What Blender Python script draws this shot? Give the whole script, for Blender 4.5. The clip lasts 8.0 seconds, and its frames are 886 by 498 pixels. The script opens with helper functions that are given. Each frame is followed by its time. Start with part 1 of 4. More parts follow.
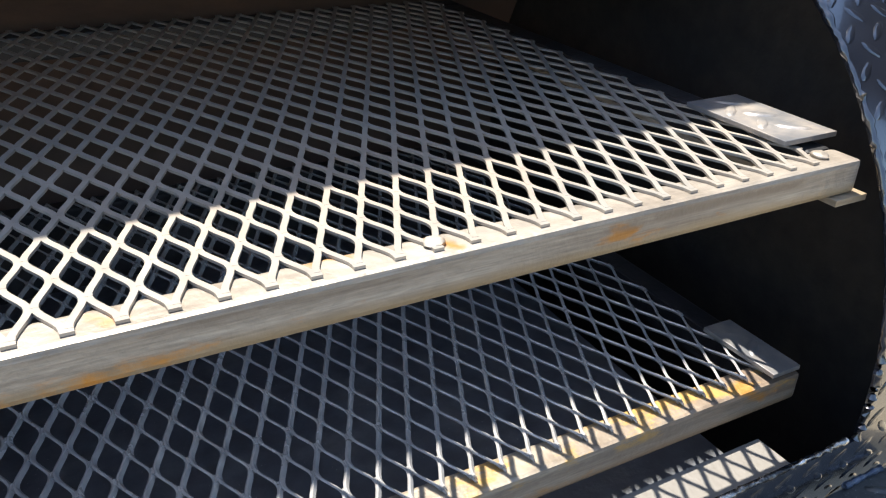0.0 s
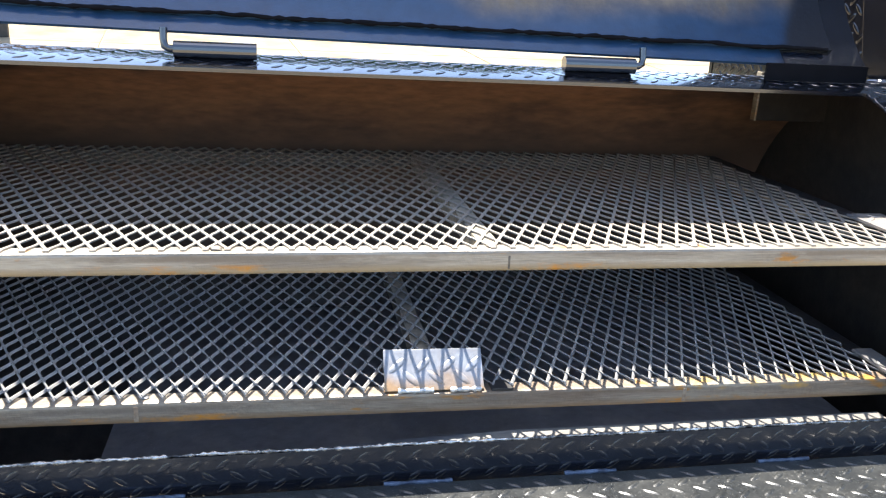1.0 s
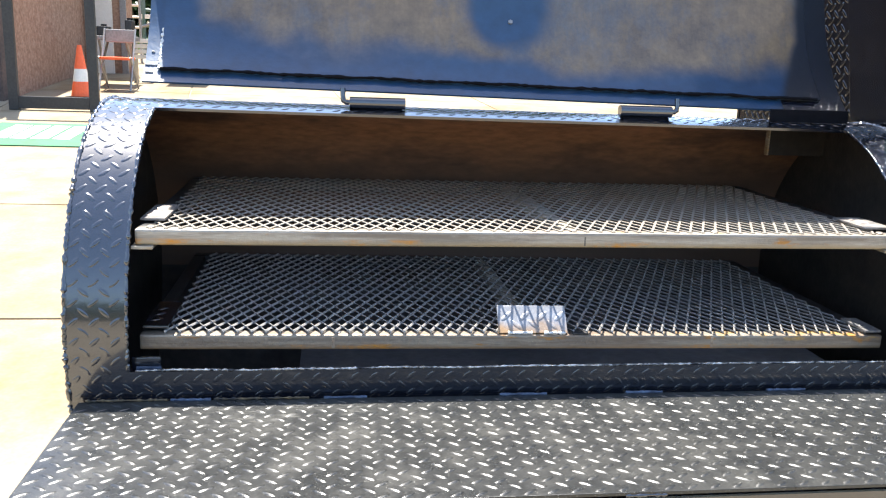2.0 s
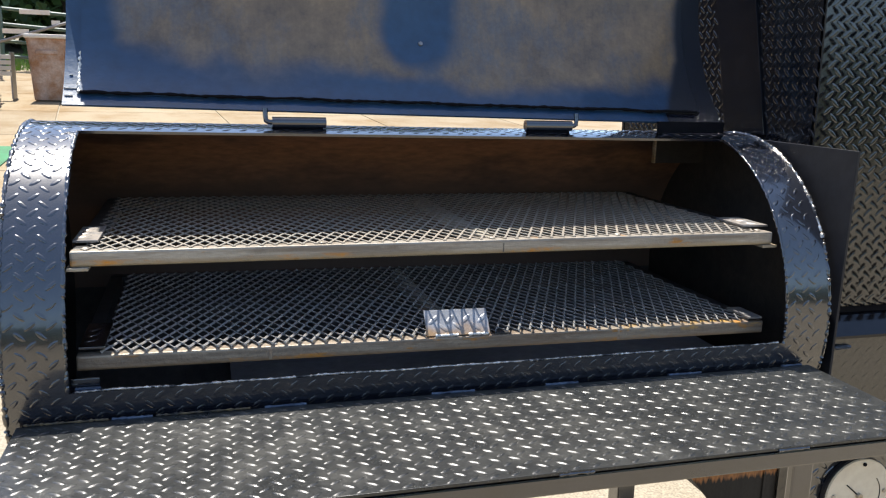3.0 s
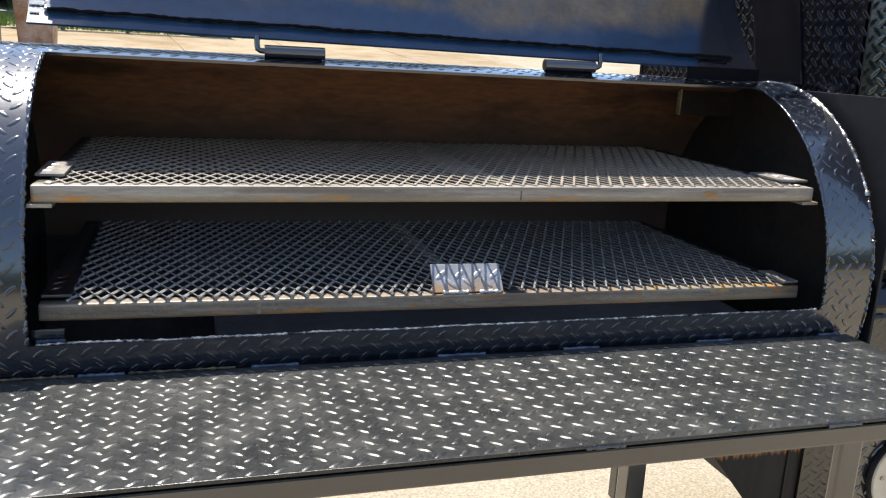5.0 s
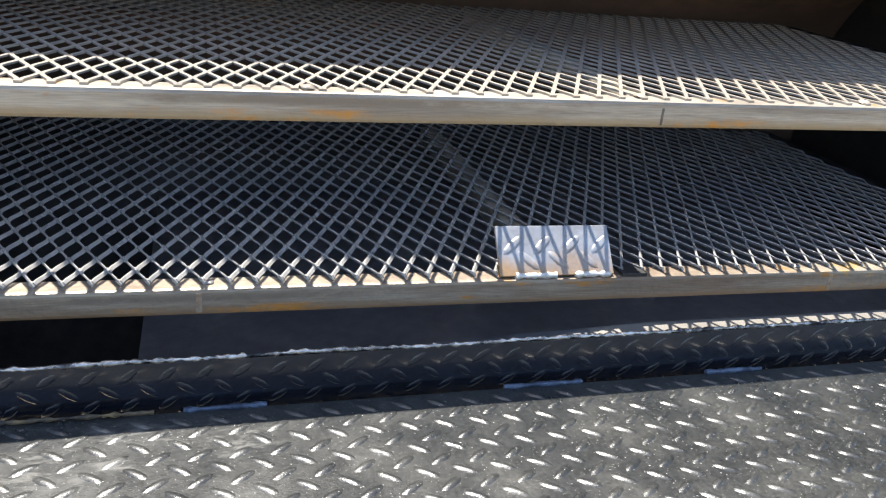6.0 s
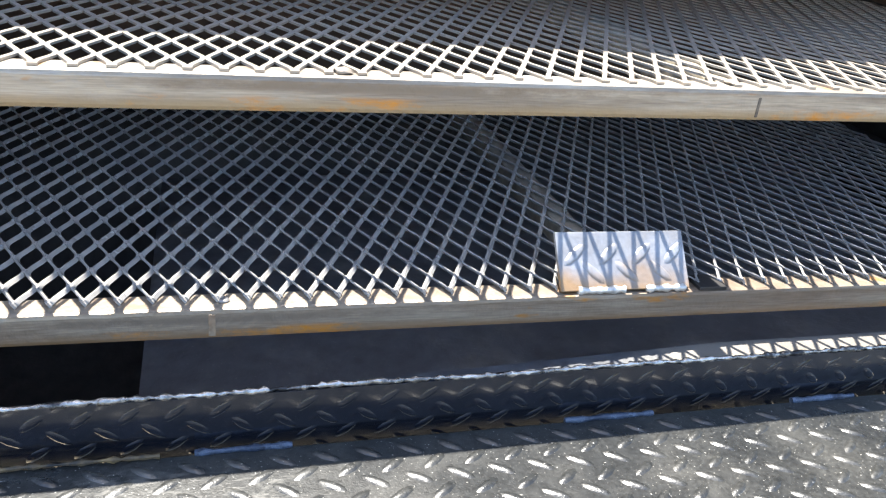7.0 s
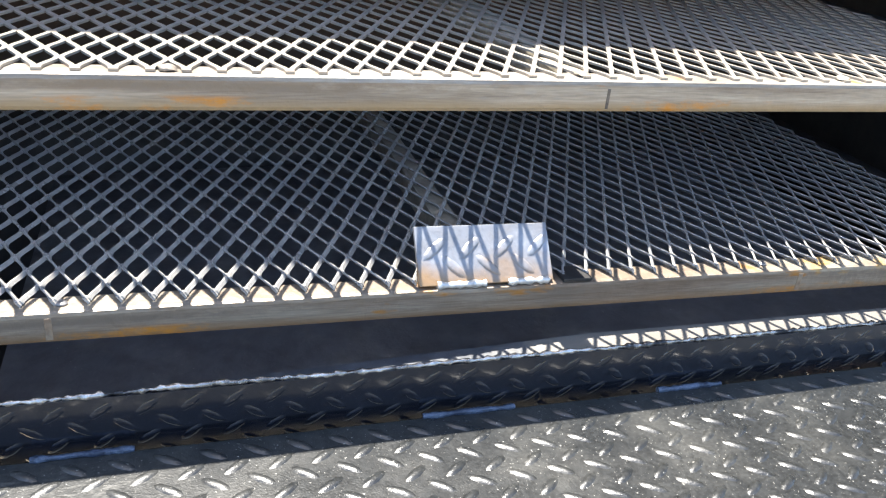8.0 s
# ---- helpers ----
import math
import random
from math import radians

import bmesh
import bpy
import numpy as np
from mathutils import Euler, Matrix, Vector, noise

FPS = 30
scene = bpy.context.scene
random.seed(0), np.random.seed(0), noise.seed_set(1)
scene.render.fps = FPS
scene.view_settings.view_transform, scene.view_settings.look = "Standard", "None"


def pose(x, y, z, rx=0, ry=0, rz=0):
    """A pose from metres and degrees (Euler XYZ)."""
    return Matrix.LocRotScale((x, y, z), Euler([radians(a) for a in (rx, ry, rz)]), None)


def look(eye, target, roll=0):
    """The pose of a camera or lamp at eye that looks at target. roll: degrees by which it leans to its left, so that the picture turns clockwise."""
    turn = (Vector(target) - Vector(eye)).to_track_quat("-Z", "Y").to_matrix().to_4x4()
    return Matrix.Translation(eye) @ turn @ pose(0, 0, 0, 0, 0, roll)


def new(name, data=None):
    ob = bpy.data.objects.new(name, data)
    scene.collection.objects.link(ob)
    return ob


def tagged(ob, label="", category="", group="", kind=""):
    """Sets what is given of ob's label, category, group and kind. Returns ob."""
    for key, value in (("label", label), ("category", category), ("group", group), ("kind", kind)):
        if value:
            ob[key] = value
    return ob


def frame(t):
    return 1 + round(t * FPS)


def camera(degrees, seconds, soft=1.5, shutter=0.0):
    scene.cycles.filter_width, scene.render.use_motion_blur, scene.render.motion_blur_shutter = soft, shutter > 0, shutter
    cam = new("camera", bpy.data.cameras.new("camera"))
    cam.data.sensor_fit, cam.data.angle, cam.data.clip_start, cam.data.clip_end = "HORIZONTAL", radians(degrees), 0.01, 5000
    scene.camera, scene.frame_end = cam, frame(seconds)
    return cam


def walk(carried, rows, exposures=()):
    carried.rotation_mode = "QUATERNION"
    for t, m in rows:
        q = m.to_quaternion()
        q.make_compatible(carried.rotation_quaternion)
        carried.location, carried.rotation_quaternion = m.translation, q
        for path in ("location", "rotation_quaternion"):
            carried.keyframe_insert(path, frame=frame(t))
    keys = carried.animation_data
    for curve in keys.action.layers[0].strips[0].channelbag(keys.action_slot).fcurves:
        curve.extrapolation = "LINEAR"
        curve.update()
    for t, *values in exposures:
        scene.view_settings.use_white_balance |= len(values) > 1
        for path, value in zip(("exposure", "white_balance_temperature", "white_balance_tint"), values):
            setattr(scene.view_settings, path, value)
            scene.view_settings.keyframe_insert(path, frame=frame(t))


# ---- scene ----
cam = camera(56.32, 8.0, soft=1.2)
PATH = [
    (0, (0.7410, -0.3180, 1.4000), (1.6290, 1.2140, 0.4700), 2.40),
    (0.2, (0.6860, -0.4110, 1.4150), (1.3370, 1.2440, 0.5000), 1.70),
    (0.3, (0.6590, -0.4600, 1.4320), (1.2150, 1.2390, 0.5360), 1.80),
    (0.4, (0.6383, -0.5060, 1.4545), (1.0945, 1.2276, 0.5699), 2.02),
    (0.5, (0.6030, -0.5740, 1.4570), (1.0090, 1.2210, 0.6750), 2.50),
    (0.6, (0.5768, -0.6375, 1.4635), (0.9428, 1.1947, 0.7461), 2.55),
    (0.8, (0.5128, -0.7493, 1.4726), (0.8848, 1.0942, 0.7909), 2.88),
    (1, (0.4500, -0.8500, 1.4750), (0.8310, 1.0200, 0.8770), 3.10),
    (1.2, (0.3938, -0.9783, 1.4855), (0.7808, 0.9106, 0.9543), 3.48),
    (1.4, (0.3670, -1.0709, 1.4803), (0.7366, 0.8404, 1.0201), 2.71),
    (1.5, (0.3600, -1.1110, 1.4760), (0.7260, 0.8080, 1.0460), 2.80),
    (1.7, (0.3370, -1.1950, 1.4620), (0.5990, 0.7380, 1.0190), 2.20),
    (2.8, (0.1950, -1.3440, 1.4770), (0.6260, 0.5640, 1.0630), 1.20),
    (3, (0.1980, -1.3490, 1.4760), (0.7420, 0.5330, 1.0730), 1.60),
    (3.5, (0.1860, -1.3460, 1.4740), (0.8140, 0.5130, 1.0860), 1.90),
    (3.8, (0.1747, -1.3490, 1.4780), (0.8117, 0.5078, 1.0936), 1.91),
    (4, (0.1670, -1.3320, 1.4650), (0.8170, 0.5230, 1.0960), 2.10),
    (4.5, (0.1660, -1.3160, 1.4660), (0.7560, 0.5570, 1.0900), 2.20),
    (4.7, (0.1720, -1.2920, 1.4460), (0.7530, 0.5810, 1.0570), 2.40),
    (5.8, (0.3090, -0.7760, 1.3540), (0.8320, 0.9970, 0.5900), 5.00),
    (6, (0.3030, -0.6550, 1.3550), (0.8430, 1.1020, 0.5670), 5.50),
    (6.5, (0.3040, -0.5340, 1.3340), (0.8790, 1.1900, 0.5010), 6.30),
    (7, (0.2930, -0.5320, 1.3400), (0.8320, 1.1900, 0.4760), 6.20),
    (7.5, (0.2970, -0.5280, 1.3420), (0.8450, 1.1830, 0.4640), 6.30),
    (8, (0.3850, -0.5470, 1.3540), (0.9850, 1.1400, 0.4630), 6.20),
]
EXPOSURES = [(0.0, 1.64), (0.6, 1.86), (1.0, 2.20), (1.5, 2.52), (2.8, 1.25), (4.5, 1.25), (6.0, 1.80), (6.5, 2.27), (7.0, 2.29), (8.0, 2.18)]
walk(cam, [(t, look(eye, target, roll)) for t, eye, target, roll in PATH], EXPOSURES)

# ---- world and sun ----
SUN_TO = Vector((-0.090, 0.30, 1.0)).normalized()
world = bpy.data.worlds.new("sky")
scene.world = world
world.use_nodes = True
wn = world.node_tree.nodes
sky = wn.new("ShaderNodeTexSky")
sky.sky_type = "NISHITA"
sky.sun_disc = False
sky.sun_elevation = math.asin(SUN_TO.z)
sky.sun_rotation = math.atan2(SUN_TO.x, SUN_TO.y)
world.node_tree.links.new(sky.outputs[0], wn["Background"].inputs[0])
wn["Background"].inputs[1].default_value = 0.125
sun = new("sun", bpy.data.lights.new("sun", "SUN"))
sun.data.energy, sun.data.angle, sun.data.color = 4.5, radians(0.53), (1.0, 0.95, 0.87)
sun.matrix_basis = look(SUN_TO * 20, (0, 0, 0))


# ---- materials ----
def material(name, colour, rough=0.5, metal=0.0, grain=0.0, scale=40.0, second=None, spots=0.5, spot_scale=4.0,
             bump=0.0, bump_scale=120.0, coat=0.0, streak=None, per_object=0.0, rough_vary=0.1, rust=0.0, spec=0.5, specks=0.0):
    """A surface with variation at two scales: fine grain, and broad stains towards the second colour."""
    m = bpy.data.materials.new(name)
    m.use_nodes = True
    t = m.node_tree
    n, l = t.nodes, t.links
    b = n["Principled BSDF"]
    b.inputs["Roughness"].default_value, b.inputs["Metallic"].default_value = rough, metal
    b.inputs["Coat Weight"].default_value = coat
    b.inputs["Coat Roughness"].default_value = 0.07
    b.inputs["Specular IOR Level"].default_value = spec
    tc = n.new("ShaderNodeTexCoord")
    mp = n.new("ShaderNodeMapping")
    l.new(tc.outputs["Object"], mp.inputs[0])
    if streak:
        mp.inputs["Scale"].default_value = streak
    fine = n.new("ShaderNodeTexNoise")
    fine.inputs["Scale"].default_value, fine.inputs["Detail"].default_value = scale, 8
    broad = n.new("ShaderNodeTexNoise")
    broad.inputs["Scale"].default_value, broad.inputs["Detail"].default_value = spot_scale, 6
    broad.inputs["Roughness"].default_value = 0.65
    l.new(mp.outputs[0], fine.inputs[0])
    l.new(mp.outputs[0], broad.inputs[0])
    ramp = n.new("ShaderNodeValToRGB")
    ramp.color_ramp.elements[0].position, ramp.color_ramp.elements[1].position = spots - 0.1, spots + 0.12
    l.new(broad.outputs[0], ramp.inputs[0])
    mix = n.new("ShaderNodeMix")
    mix.data_type = "RGBA"
    mix.inputs[6].default_value = (*colour, 1)
    mix.inputs[7].default_value = (*(second or colour), 1)
    l.new(ramp.outputs[0], mix.inputs[0])
    hsv = n.new("ShaderNodeHueSaturation")
    colour_out = mix.outputs[2]
    if rust:
        rn = n.new("ShaderNodeTexNoise")
        rn.inputs["Scale"].default_value, rn.inputs["Detail"].default_value = 17, 10
        rmap = n.new("ShaderNodeMapping")
        rmap.inputs["Scale"].default_value = (0.8, 1.0, 2.6)
        l.new(tc.outputs["Object"], rmap.inputs[0])
        l.new(rmap.outputs[0], rn.inputs[0])
        rr = n.new("ShaderNodeMapRange")
        rr.inputs[1].default_value, rr.inputs[2].default_value = rust - 0.02, rust + 0.03
        l.new(rn.outputs[0], rr.inputs[0])
        rm = n.new("ShaderNodeMix")
        rm.data_type = "RGBA"
        rm.inputs[7].default_value = (0.38, 0.18, 0.045, 1)
        l.new(rr.outputs[0], rm.inputs[0])
        l.new(colour_out, rm.inputs[6])
        colour_out = rm.outputs[2]
    if specks:
        sn = n.new("ShaderNodeTexNoise")
        sn.inputs["Scale"].default_value, sn.inputs["Detail"].default_value = 520, 2
        l.new(tc.outputs["Object"], sn.inputs[0])
        sr = n.new("ShaderNodeMapRange")
        sr.inputs[1].default_value, sr.inputs[2].default_value = specks, specks + 0.06
        l.new(sn.outputs[0], sr.inputs[0])
        sm = n.new("ShaderNodeMix")
        sm.data_type = "RGBA"
        sm.inputs[7].default_value = (0.30, 0.29, 0.26, 1)
        l.new(sr.outputs[0], sm.inputs[0])
        l.new(colour_out, sm.inputs[6])
        colour_out = sm.outputs[2]
    l.new(colour_out, hsv.inputs["Color"])
    val = n.new("ShaderNodeMapRange")
    val.inputs[1].default_value, val.inputs[2].default_value = 0.25, 0.75
    val.inputs[3].default_value, val.inputs[4].default_value = 1 - grain, 1 + grain
    l.new(fine.outputs[0], val.inputs[0])
    last = val.outputs[0]
    if per_object:
        info = n.new("ShaderNodeObjectInfo")
        vary = n.new("ShaderNodeMapRange")
        vary.inputs[3].default_value, vary.inputs[4].default_value = 1 - per_object, 1 + per_object
        l.new(info.outputs["Random"], vary.inputs[0])
        times = n.new("ShaderNodeMath")
        times.operation = "MULTIPLY"
        l.new(last, times.inputs[0])
        l.new(vary.outputs[0], times.inputs[1])
        last = times.outputs[0]
    l.new(last, hsv.inputs["Value"])
    l.new(hsv.outputs[0], b.inputs["Base Color"])
    rv = n.new("ShaderNodeMapRange")
    rv.inputs[1].default_value, rv.inputs[2].default_value = 0.3, 0.7
    rv.inputs[3].default_value, rv.inputs[4].default_value = max(rough - rough_vary, 0.03), min(rough + rough_vary, 1)
    l.new(broad.outputs[0], rv.inputs[0])
    l.new(rv.outputs[0], b.inputs["Roughness"])
    if bump:
        bn = n.new("ShaderNodeTexNoise")
        bn.inputs["Scale"].default_value, bn.inputs["Detail"].default_value = bump_scale, 5
        l.new(tc.outputs["Object"], bn.inputs[0])
        bp = n.new("ShaderNodeBump")
        bp.inputs["Strength"].default_value, bp.inputs["Distance"].default_value = bump, 0.004
        l.new(bn.outputs[0], bp.inputs["Height"])
        l.new(bp.outputs[0], b.inputs["Normal"])
    return m


BLACK = material("black_gloss_paint", (0.006, 0.008, 0.014), 0.22, grain=0.3, second=(0.010, 0.011, 0.016), bump=0.06, bump_scale=40, coat=1.0, rough_vary=0.04, spec=0.9)
CABINET = material("black_panel_gloss", (0.007, 0.008, 0.010), 0.18, grain=0.3, second=(0.012, 0.012, 0.012), bump=0.05, bump_scale=30, rough_vary=0.03, spec=1.0)
# the cabinet's black again, darkened and dulled to stand for its shaded sides
SIDE = material("darkened_panel_black", (0.004, 0.005, 0.008), 0.14, grain=0.3, second=(0.007, 0.007, 0.009), bump=0.05, bump_scale=30, rough_vary=0.03, spec=0.36)
END = material("matt_black_plate", (0.010, 0.011, 0.016), 0.5, grain=0.3, second=(0.015, 0.015, 0.018), bump=0.08, bump_scale=60, spec=0.3)
DUSTY = material("dusty_black_paint", (0.0185, 0.0195, 0.0195), 0.33, grain=0.55, scale=320, second=(0.034, 0.034, 0.031), spots=0.56, spot_scale=13, bump=0.12, bump_scale=700, specks=0.68, spec=0.6)
PLATE = material("dusty_baffle_sunlit_lip", (0.062, 0.066, 0.074), 0.46, grain=0.35, scale=60, second=(0.12, 0.117, 0.11), spots=0.60, spot_scale=14, bump=0.2, specks=0.72, spec=1.0)
SOOT = material("soot_black_steel", (0.014, 0.014, 0.016), 0.5, grain=0.4, second=(0.028, 0.026, 0.024), bump=0.2)
STEEL = material("bare_mill_steel", (0.43, 0.385, 0.31), 0.45, 0.3, grain=0.25, scale=90, second=(0.30, 0.22, 0.13), spots=0.50, spot_scale=6, streak=(0.45, 1.0, 5.5), bump=0.2, bump_scale=150, rust=0.64)
GRATE = material("grate_steel", (0.35, 0.325, 0.285), 0.38, 0.35, grain=0.15, scale=60, second=(0.33, 0.285, 0.235), spot_scale=6)
GRATE_LOW = material("oiled_grate_steel", (0.47, 0.45, 0.42), 0.27, 0.35, grain=0.2, scale=60, second=(0.34, 0.335, 0.33), spot_scale=6)
RUST = material("rust_brown_scale", (0.32, 0.150, 0.074), 0.52, 0.1, grain=0.35, scale=55, second=(0.085, 0.050, 0.036), spots=0.54, spot_scale=5.5, streak=(0.6, 1, 1.6), bump=0.2, bump_scale=90)
DARK_RUST = material("dark_rust", (0.10, 0.058, 0.04), 0.6, grain=0.3, scale=40, second=(0.05, 0.036, 0.03), spot_scale=5, bump=0.2)
CAP = material("soot_brown_steel", (0.032, 0.025, 0.019), 0.55, grain=0.4, scale=50, second=(0.016, 0.014, 0.013), spot_scale=6, bump=0.2)
FLOOR_STEEL = material("dark_floor_steel", (0.060, 0.050, 0.042), 0.6, grain=0.4, scale=50, second=(0.035, 0.030, 0.026), spot_scale=6, bump=0.2)
CROSS = material("grey_bar_steel", (0.33, 0.29, 0.22), 0.5, 0.2, grain=0.3, scale=90, second=(0.22, 0.19, 0.15), spot_scale=12, bump=0.2)
SEAM = material("burnt_weld_line", (0.17, 0.15, 0.13), 0.5, 0.3, grain=0.3, scale=150, second=(0.08, 0.07, 0.06), spot_scale=60)
PATCH = material("bare_tread_plate", (0.23, 0.23, 0.235), 0.42, 0.5, grain=0.2, second=(0.32, 0.28, 0.24), spot_scale=20, bump=0.2)
GROUND = material("exposed_aggregate", (0.26, 0.225, 0.165), 0.9, grain=0.45, scale=120, second=(0.22, 0.18, 0.12), spot_scale=1.2, bump=0.6, bump_scale=180)


# ---- mesh helpers ----
def part(name, bm, mat, parent=None, label="", smooth=False):
    """Links a bmesh as one mesh object under a thing or a part."""
    me = bpy.data.meshes.new(name)
    bm.normal_update()
    for e in bm.edges:
        if len(e.link_faces) == 2 and e.calc_face_angle(0) > 0.9:
            e.smooth = False
    bm.to_mesh(me)
    bm.free()
    for m in (mat if isinstance(mat, (list, tuple)) else [mat]):
        me.materials.append(m)
    if smooth:
        me.polygons.foreach_set("use_smooth", [True] * len(me.polygons))
    ob = new(name, me)
    ob.parent = parent
    if label:
        ob["label"] = label
    return ob


def thing(name, place, label, category, group="", kind=""):
    ob = new(name)
    ob.location = place
    ob.empty_display_size = 0.05
    return tagged(ob, label, category, group, kind)


def put(ob, bm_at):
    """Lets a part built in world metres sit under a moved Empty."""
    ob.matrix_parent_inverse = Matrix.Translation(-Vector(bm_at))
    return ob


def box(bm, lo, hi, bevel=0.0, m=None):
    lo, hi = Vector(lo), Vector(hi)
    t = Matrix.Translation((lo + hi) / 2) @ Matrix.Diagonal((*(hi - lo), 1))
    made = bmesh.ops.create_cube(bm, size=1, matrix=(m @ t) if m else t)
    if bevel:
        edges = {e for v in made["verts"] for e in v.link_edges}
        bmesh.ops.bevel(bm, geom=list(edges), offset=bevel, segments=2, affect="EDGES", profile=0.6)
    return bm


def boxes(*rows, bevel=0.0):
    bm = bmesh.new()
    for lo, hi in rows:
        box(bm, lo, hi, bevel)
    return bm


def rod(bm, a, b, r, r2=None, n=12, cap=True):
    a, b = Vector(a), Vector(b)
    d = b - a
    m = Matrix.Translation((a + b) / 2) @ d.to_track_quat("Z", "Y").to_matrix().to_4x4()
    bmesh.ops.create_cone(bm, cap_ends=cap, segments=n, radius1=r, radius2=r if r2 is None else r2, depth=d.length, matrix=m)
    return bm


def bead(bm, points, r, n=6, rough=0.35, seed=0):
    """An uneven tube along points, such as a weld bead or a drawn gap line."""
    rng = random.Random(seed)
    rings = []
    for k, p in enumerate(points):
        a, b = Vector(points[max(k - 1, 0)]), Vector(points[min(k + 1, len(points) - 1)])
        q = (b - a).to_track_quat("Z", "Y")
        rr = r * (1 + rng.uniform(-rough, rough))
        rings.append([bm.verts.new(Vector(p) + q @ Vector((rr * math.cos(i * math.tau / n), rr * math.sin(i * math.tau / n), 0))) for i in range(n)])
    for u, v in zip(rings, rings[1:]):
        for i in range(n):
            bm.faces.new((u[i], u[(i + 1) % n], v[(i + 1) % n], v[i]))
    bm.faces.new(rings[0][::-1])
    bm.faces.new(rings[-1])
    return bm


# the lid's inside: bare scale in two fields, overspray round them with the reflected sky's blue painted in
def lid_lining():
    m = material("lid_lining", (0.009, 0.034, 0.080), 0.42, grain=0.2, second=(0.015, 0.047, 0.100), bump=0.15, coat=0.35)
    t = m.node_tree
    n, l = t.nodes, t.links
    b = n["Principled BSDF"]
    geo = n.new("ShaderNodeTexCoord")
    sep = n.new("ShaderNodeSeparateXYZ")
    l.new(geo.outputs["Object"], sep.inputs[0])
    wob = n.new("ShaderNodeTexNoise")
    wob.inputs["Scale"].default_value, wob.inputs["Detail"].default_value = 5, 6
    l.new(geo.outputs["Object"], wob.inputs[0])

    def calc(op, a, c):
        k = n.new("ShaderNodeMath")
        k.operation = op
        for i, v in enumerate((a, c)):
            if isinstance(v, (int, float)):
                k.inputs[i].default_value = v
            else:
                l.new(v, k.inputs[i])
        return k.outputs[0]

    shift = calc("MULTIPLY", calc("SUBTRACT", wob.outputs[0], 0.5), 0.16)
    level = calc("ADD", sep.outputs[2], calc("SUBTRACT", calc("MULTIPLY", sep.outputs[0], 0.0132), 0.012))
    x, z = calc("ADD", sep.outputs[0], calc("MULTIPLY", shift, 0.5)), calc("ADD", level, shift)
    xr = calc("ADD", x, calc("SUBTRACT", calc("MULTIPLY", calc("MAXIMUM", calc("SUBTRACT", 1.54, level), 0.0), 0.42), calc("MULTIPLY", calc("MAXIMUM", calc("SUBTRACT", level, 1.54), 0.0), 0.20)))
    inside = calc("MINIMUM", calc("MINIMUM", calc("SUBTRACT", x, 0.038), calc("SUBTRACT", 1.235, xr)), calc("SUBTRACT", z, calc("MAXIMUM", calc("SUBTRACT", 1.512, calc("MULTIPLY", x, 0.085)), 1.462)))
    dx = calc("DIVIDE", calc("SUBTRACT", x, 0.632), 1.0)
    dz = calc("MULTIPLY", calc("MINIMUM", calc("SUBTRACT", z, 1.575), 0.0), 1.0)
    blob = calc("SUBTRACT", calc("SQRT", calc("ADD", calc("MULTIPLY", dx, dx), calc("MULTIPLY", dz, dz)), 0.0), 0.074)
    inside = calc("MINIMUM", inside, blob)
    mask = n.new("ShaderNodeMapRange")
    mask.interpolation_type = "SMOOTHSTEP"
    mask.inputs[1].default_value, mask.inputs[2].default_value = -0.018, 0.032
    l.new(inside, mask.inputs[0])
    def field(scale, stretch, low, high, first, last, detail=10, rough=0.7):
        """Noise through a colour ramp; stretch draws it out along the sheet's rolling direction."""
        mp = n.new("ShaderNodeMapping")
        mp.inputs["Scale"].default_value = stretch
        l.new(geo.outputs["Object"], mp.inputs[0])
        k = n.new("ShaderNodeTexNoise")
        k.inputs["Scale"].default_value, k.inputs["Detail"].default_value, k.inputs["Roughness"].default_value = scale, detail, rough
        l.new(mp.outputs[0], k.inputs[0])
        r = n.new("ShaderNodeValToRGB")
        r.color_ramp.elements[0].position, r.color_ramp.elements[1].position = low, high
        r.color_ramp.elements[0].color, r.color_ramp.elements[1].color = (*first, 1), (*last, 1)
        l.new(k.outputs[0], r.inputs[0])
        return r.outputs[0]

    def blend(kind, factor, a, c):
        k = n.new("ShaderNodeMix")
        k.data_type, k.blend_type = "RGBA", kind
        if isinstance(factor, float):
            k.inputs[0].default_value = factor
        else:
            l.new(factor, k.inputs[0])
        l.new(a, k.inputs[6])
        l.new(c, k.inputs[7])
        return k.outputs[2]

    scale_blue = field(9, (1, 1, 1), 0.3, 0.7, (0.055, 0.066, 0.088), (0.13, 0.13, 0.135))
    scale_brown = field(12, (1, 1, 1), 0.3, 0.7, (0.092, 0.068, 0.048), (0.24, 0.165, 0.090))
    patches = field(4.5, (1.3, 0.8, 0.8), 0.36, 0.53, (0, 0, 0), (1, 1, 1))
    scale_all = blend("MIX", patches, scale_blue, scale_brown)
    streaks = field(30, (2.2, 0.22, 0.22), 0.30, 0.72, (0.86, 0.87, 0.88), (1.09, 1.08, 1.07))
    scale_all = blend("MULTIPLY", 1.0, scale_all, streaks)
    speckle = field(130, (1, 1, 1), 0.36, 0.64, (0.90, 0.90, 0.90), (1.08, 1.07, 1.06), detail=4)
    scale_all = blend("MULTIPLY", 1.0, scale_all, speckle)
    mix = n.new("ShaderNodeMix")
    mix.data_type = "RGBA"
    l.new(mask.outputs[0], mix.inputs[0])
    l.new(b.inputs["Base Color"].links[0].from_socket, mix.inputs[6])
    l.new(scale_all, mix.inputs[7])
    dark = n.new("ShaderNodeMapRange")
    dark.interpolation_type = "SMOOTHSTEP"
    dark.inputs[1].default_value, dark.inputs[2].default_value = 1.205, 1.232
    l.new(xr, dark.inputs[0])
    black = n.new("ShaderNodeRGB")
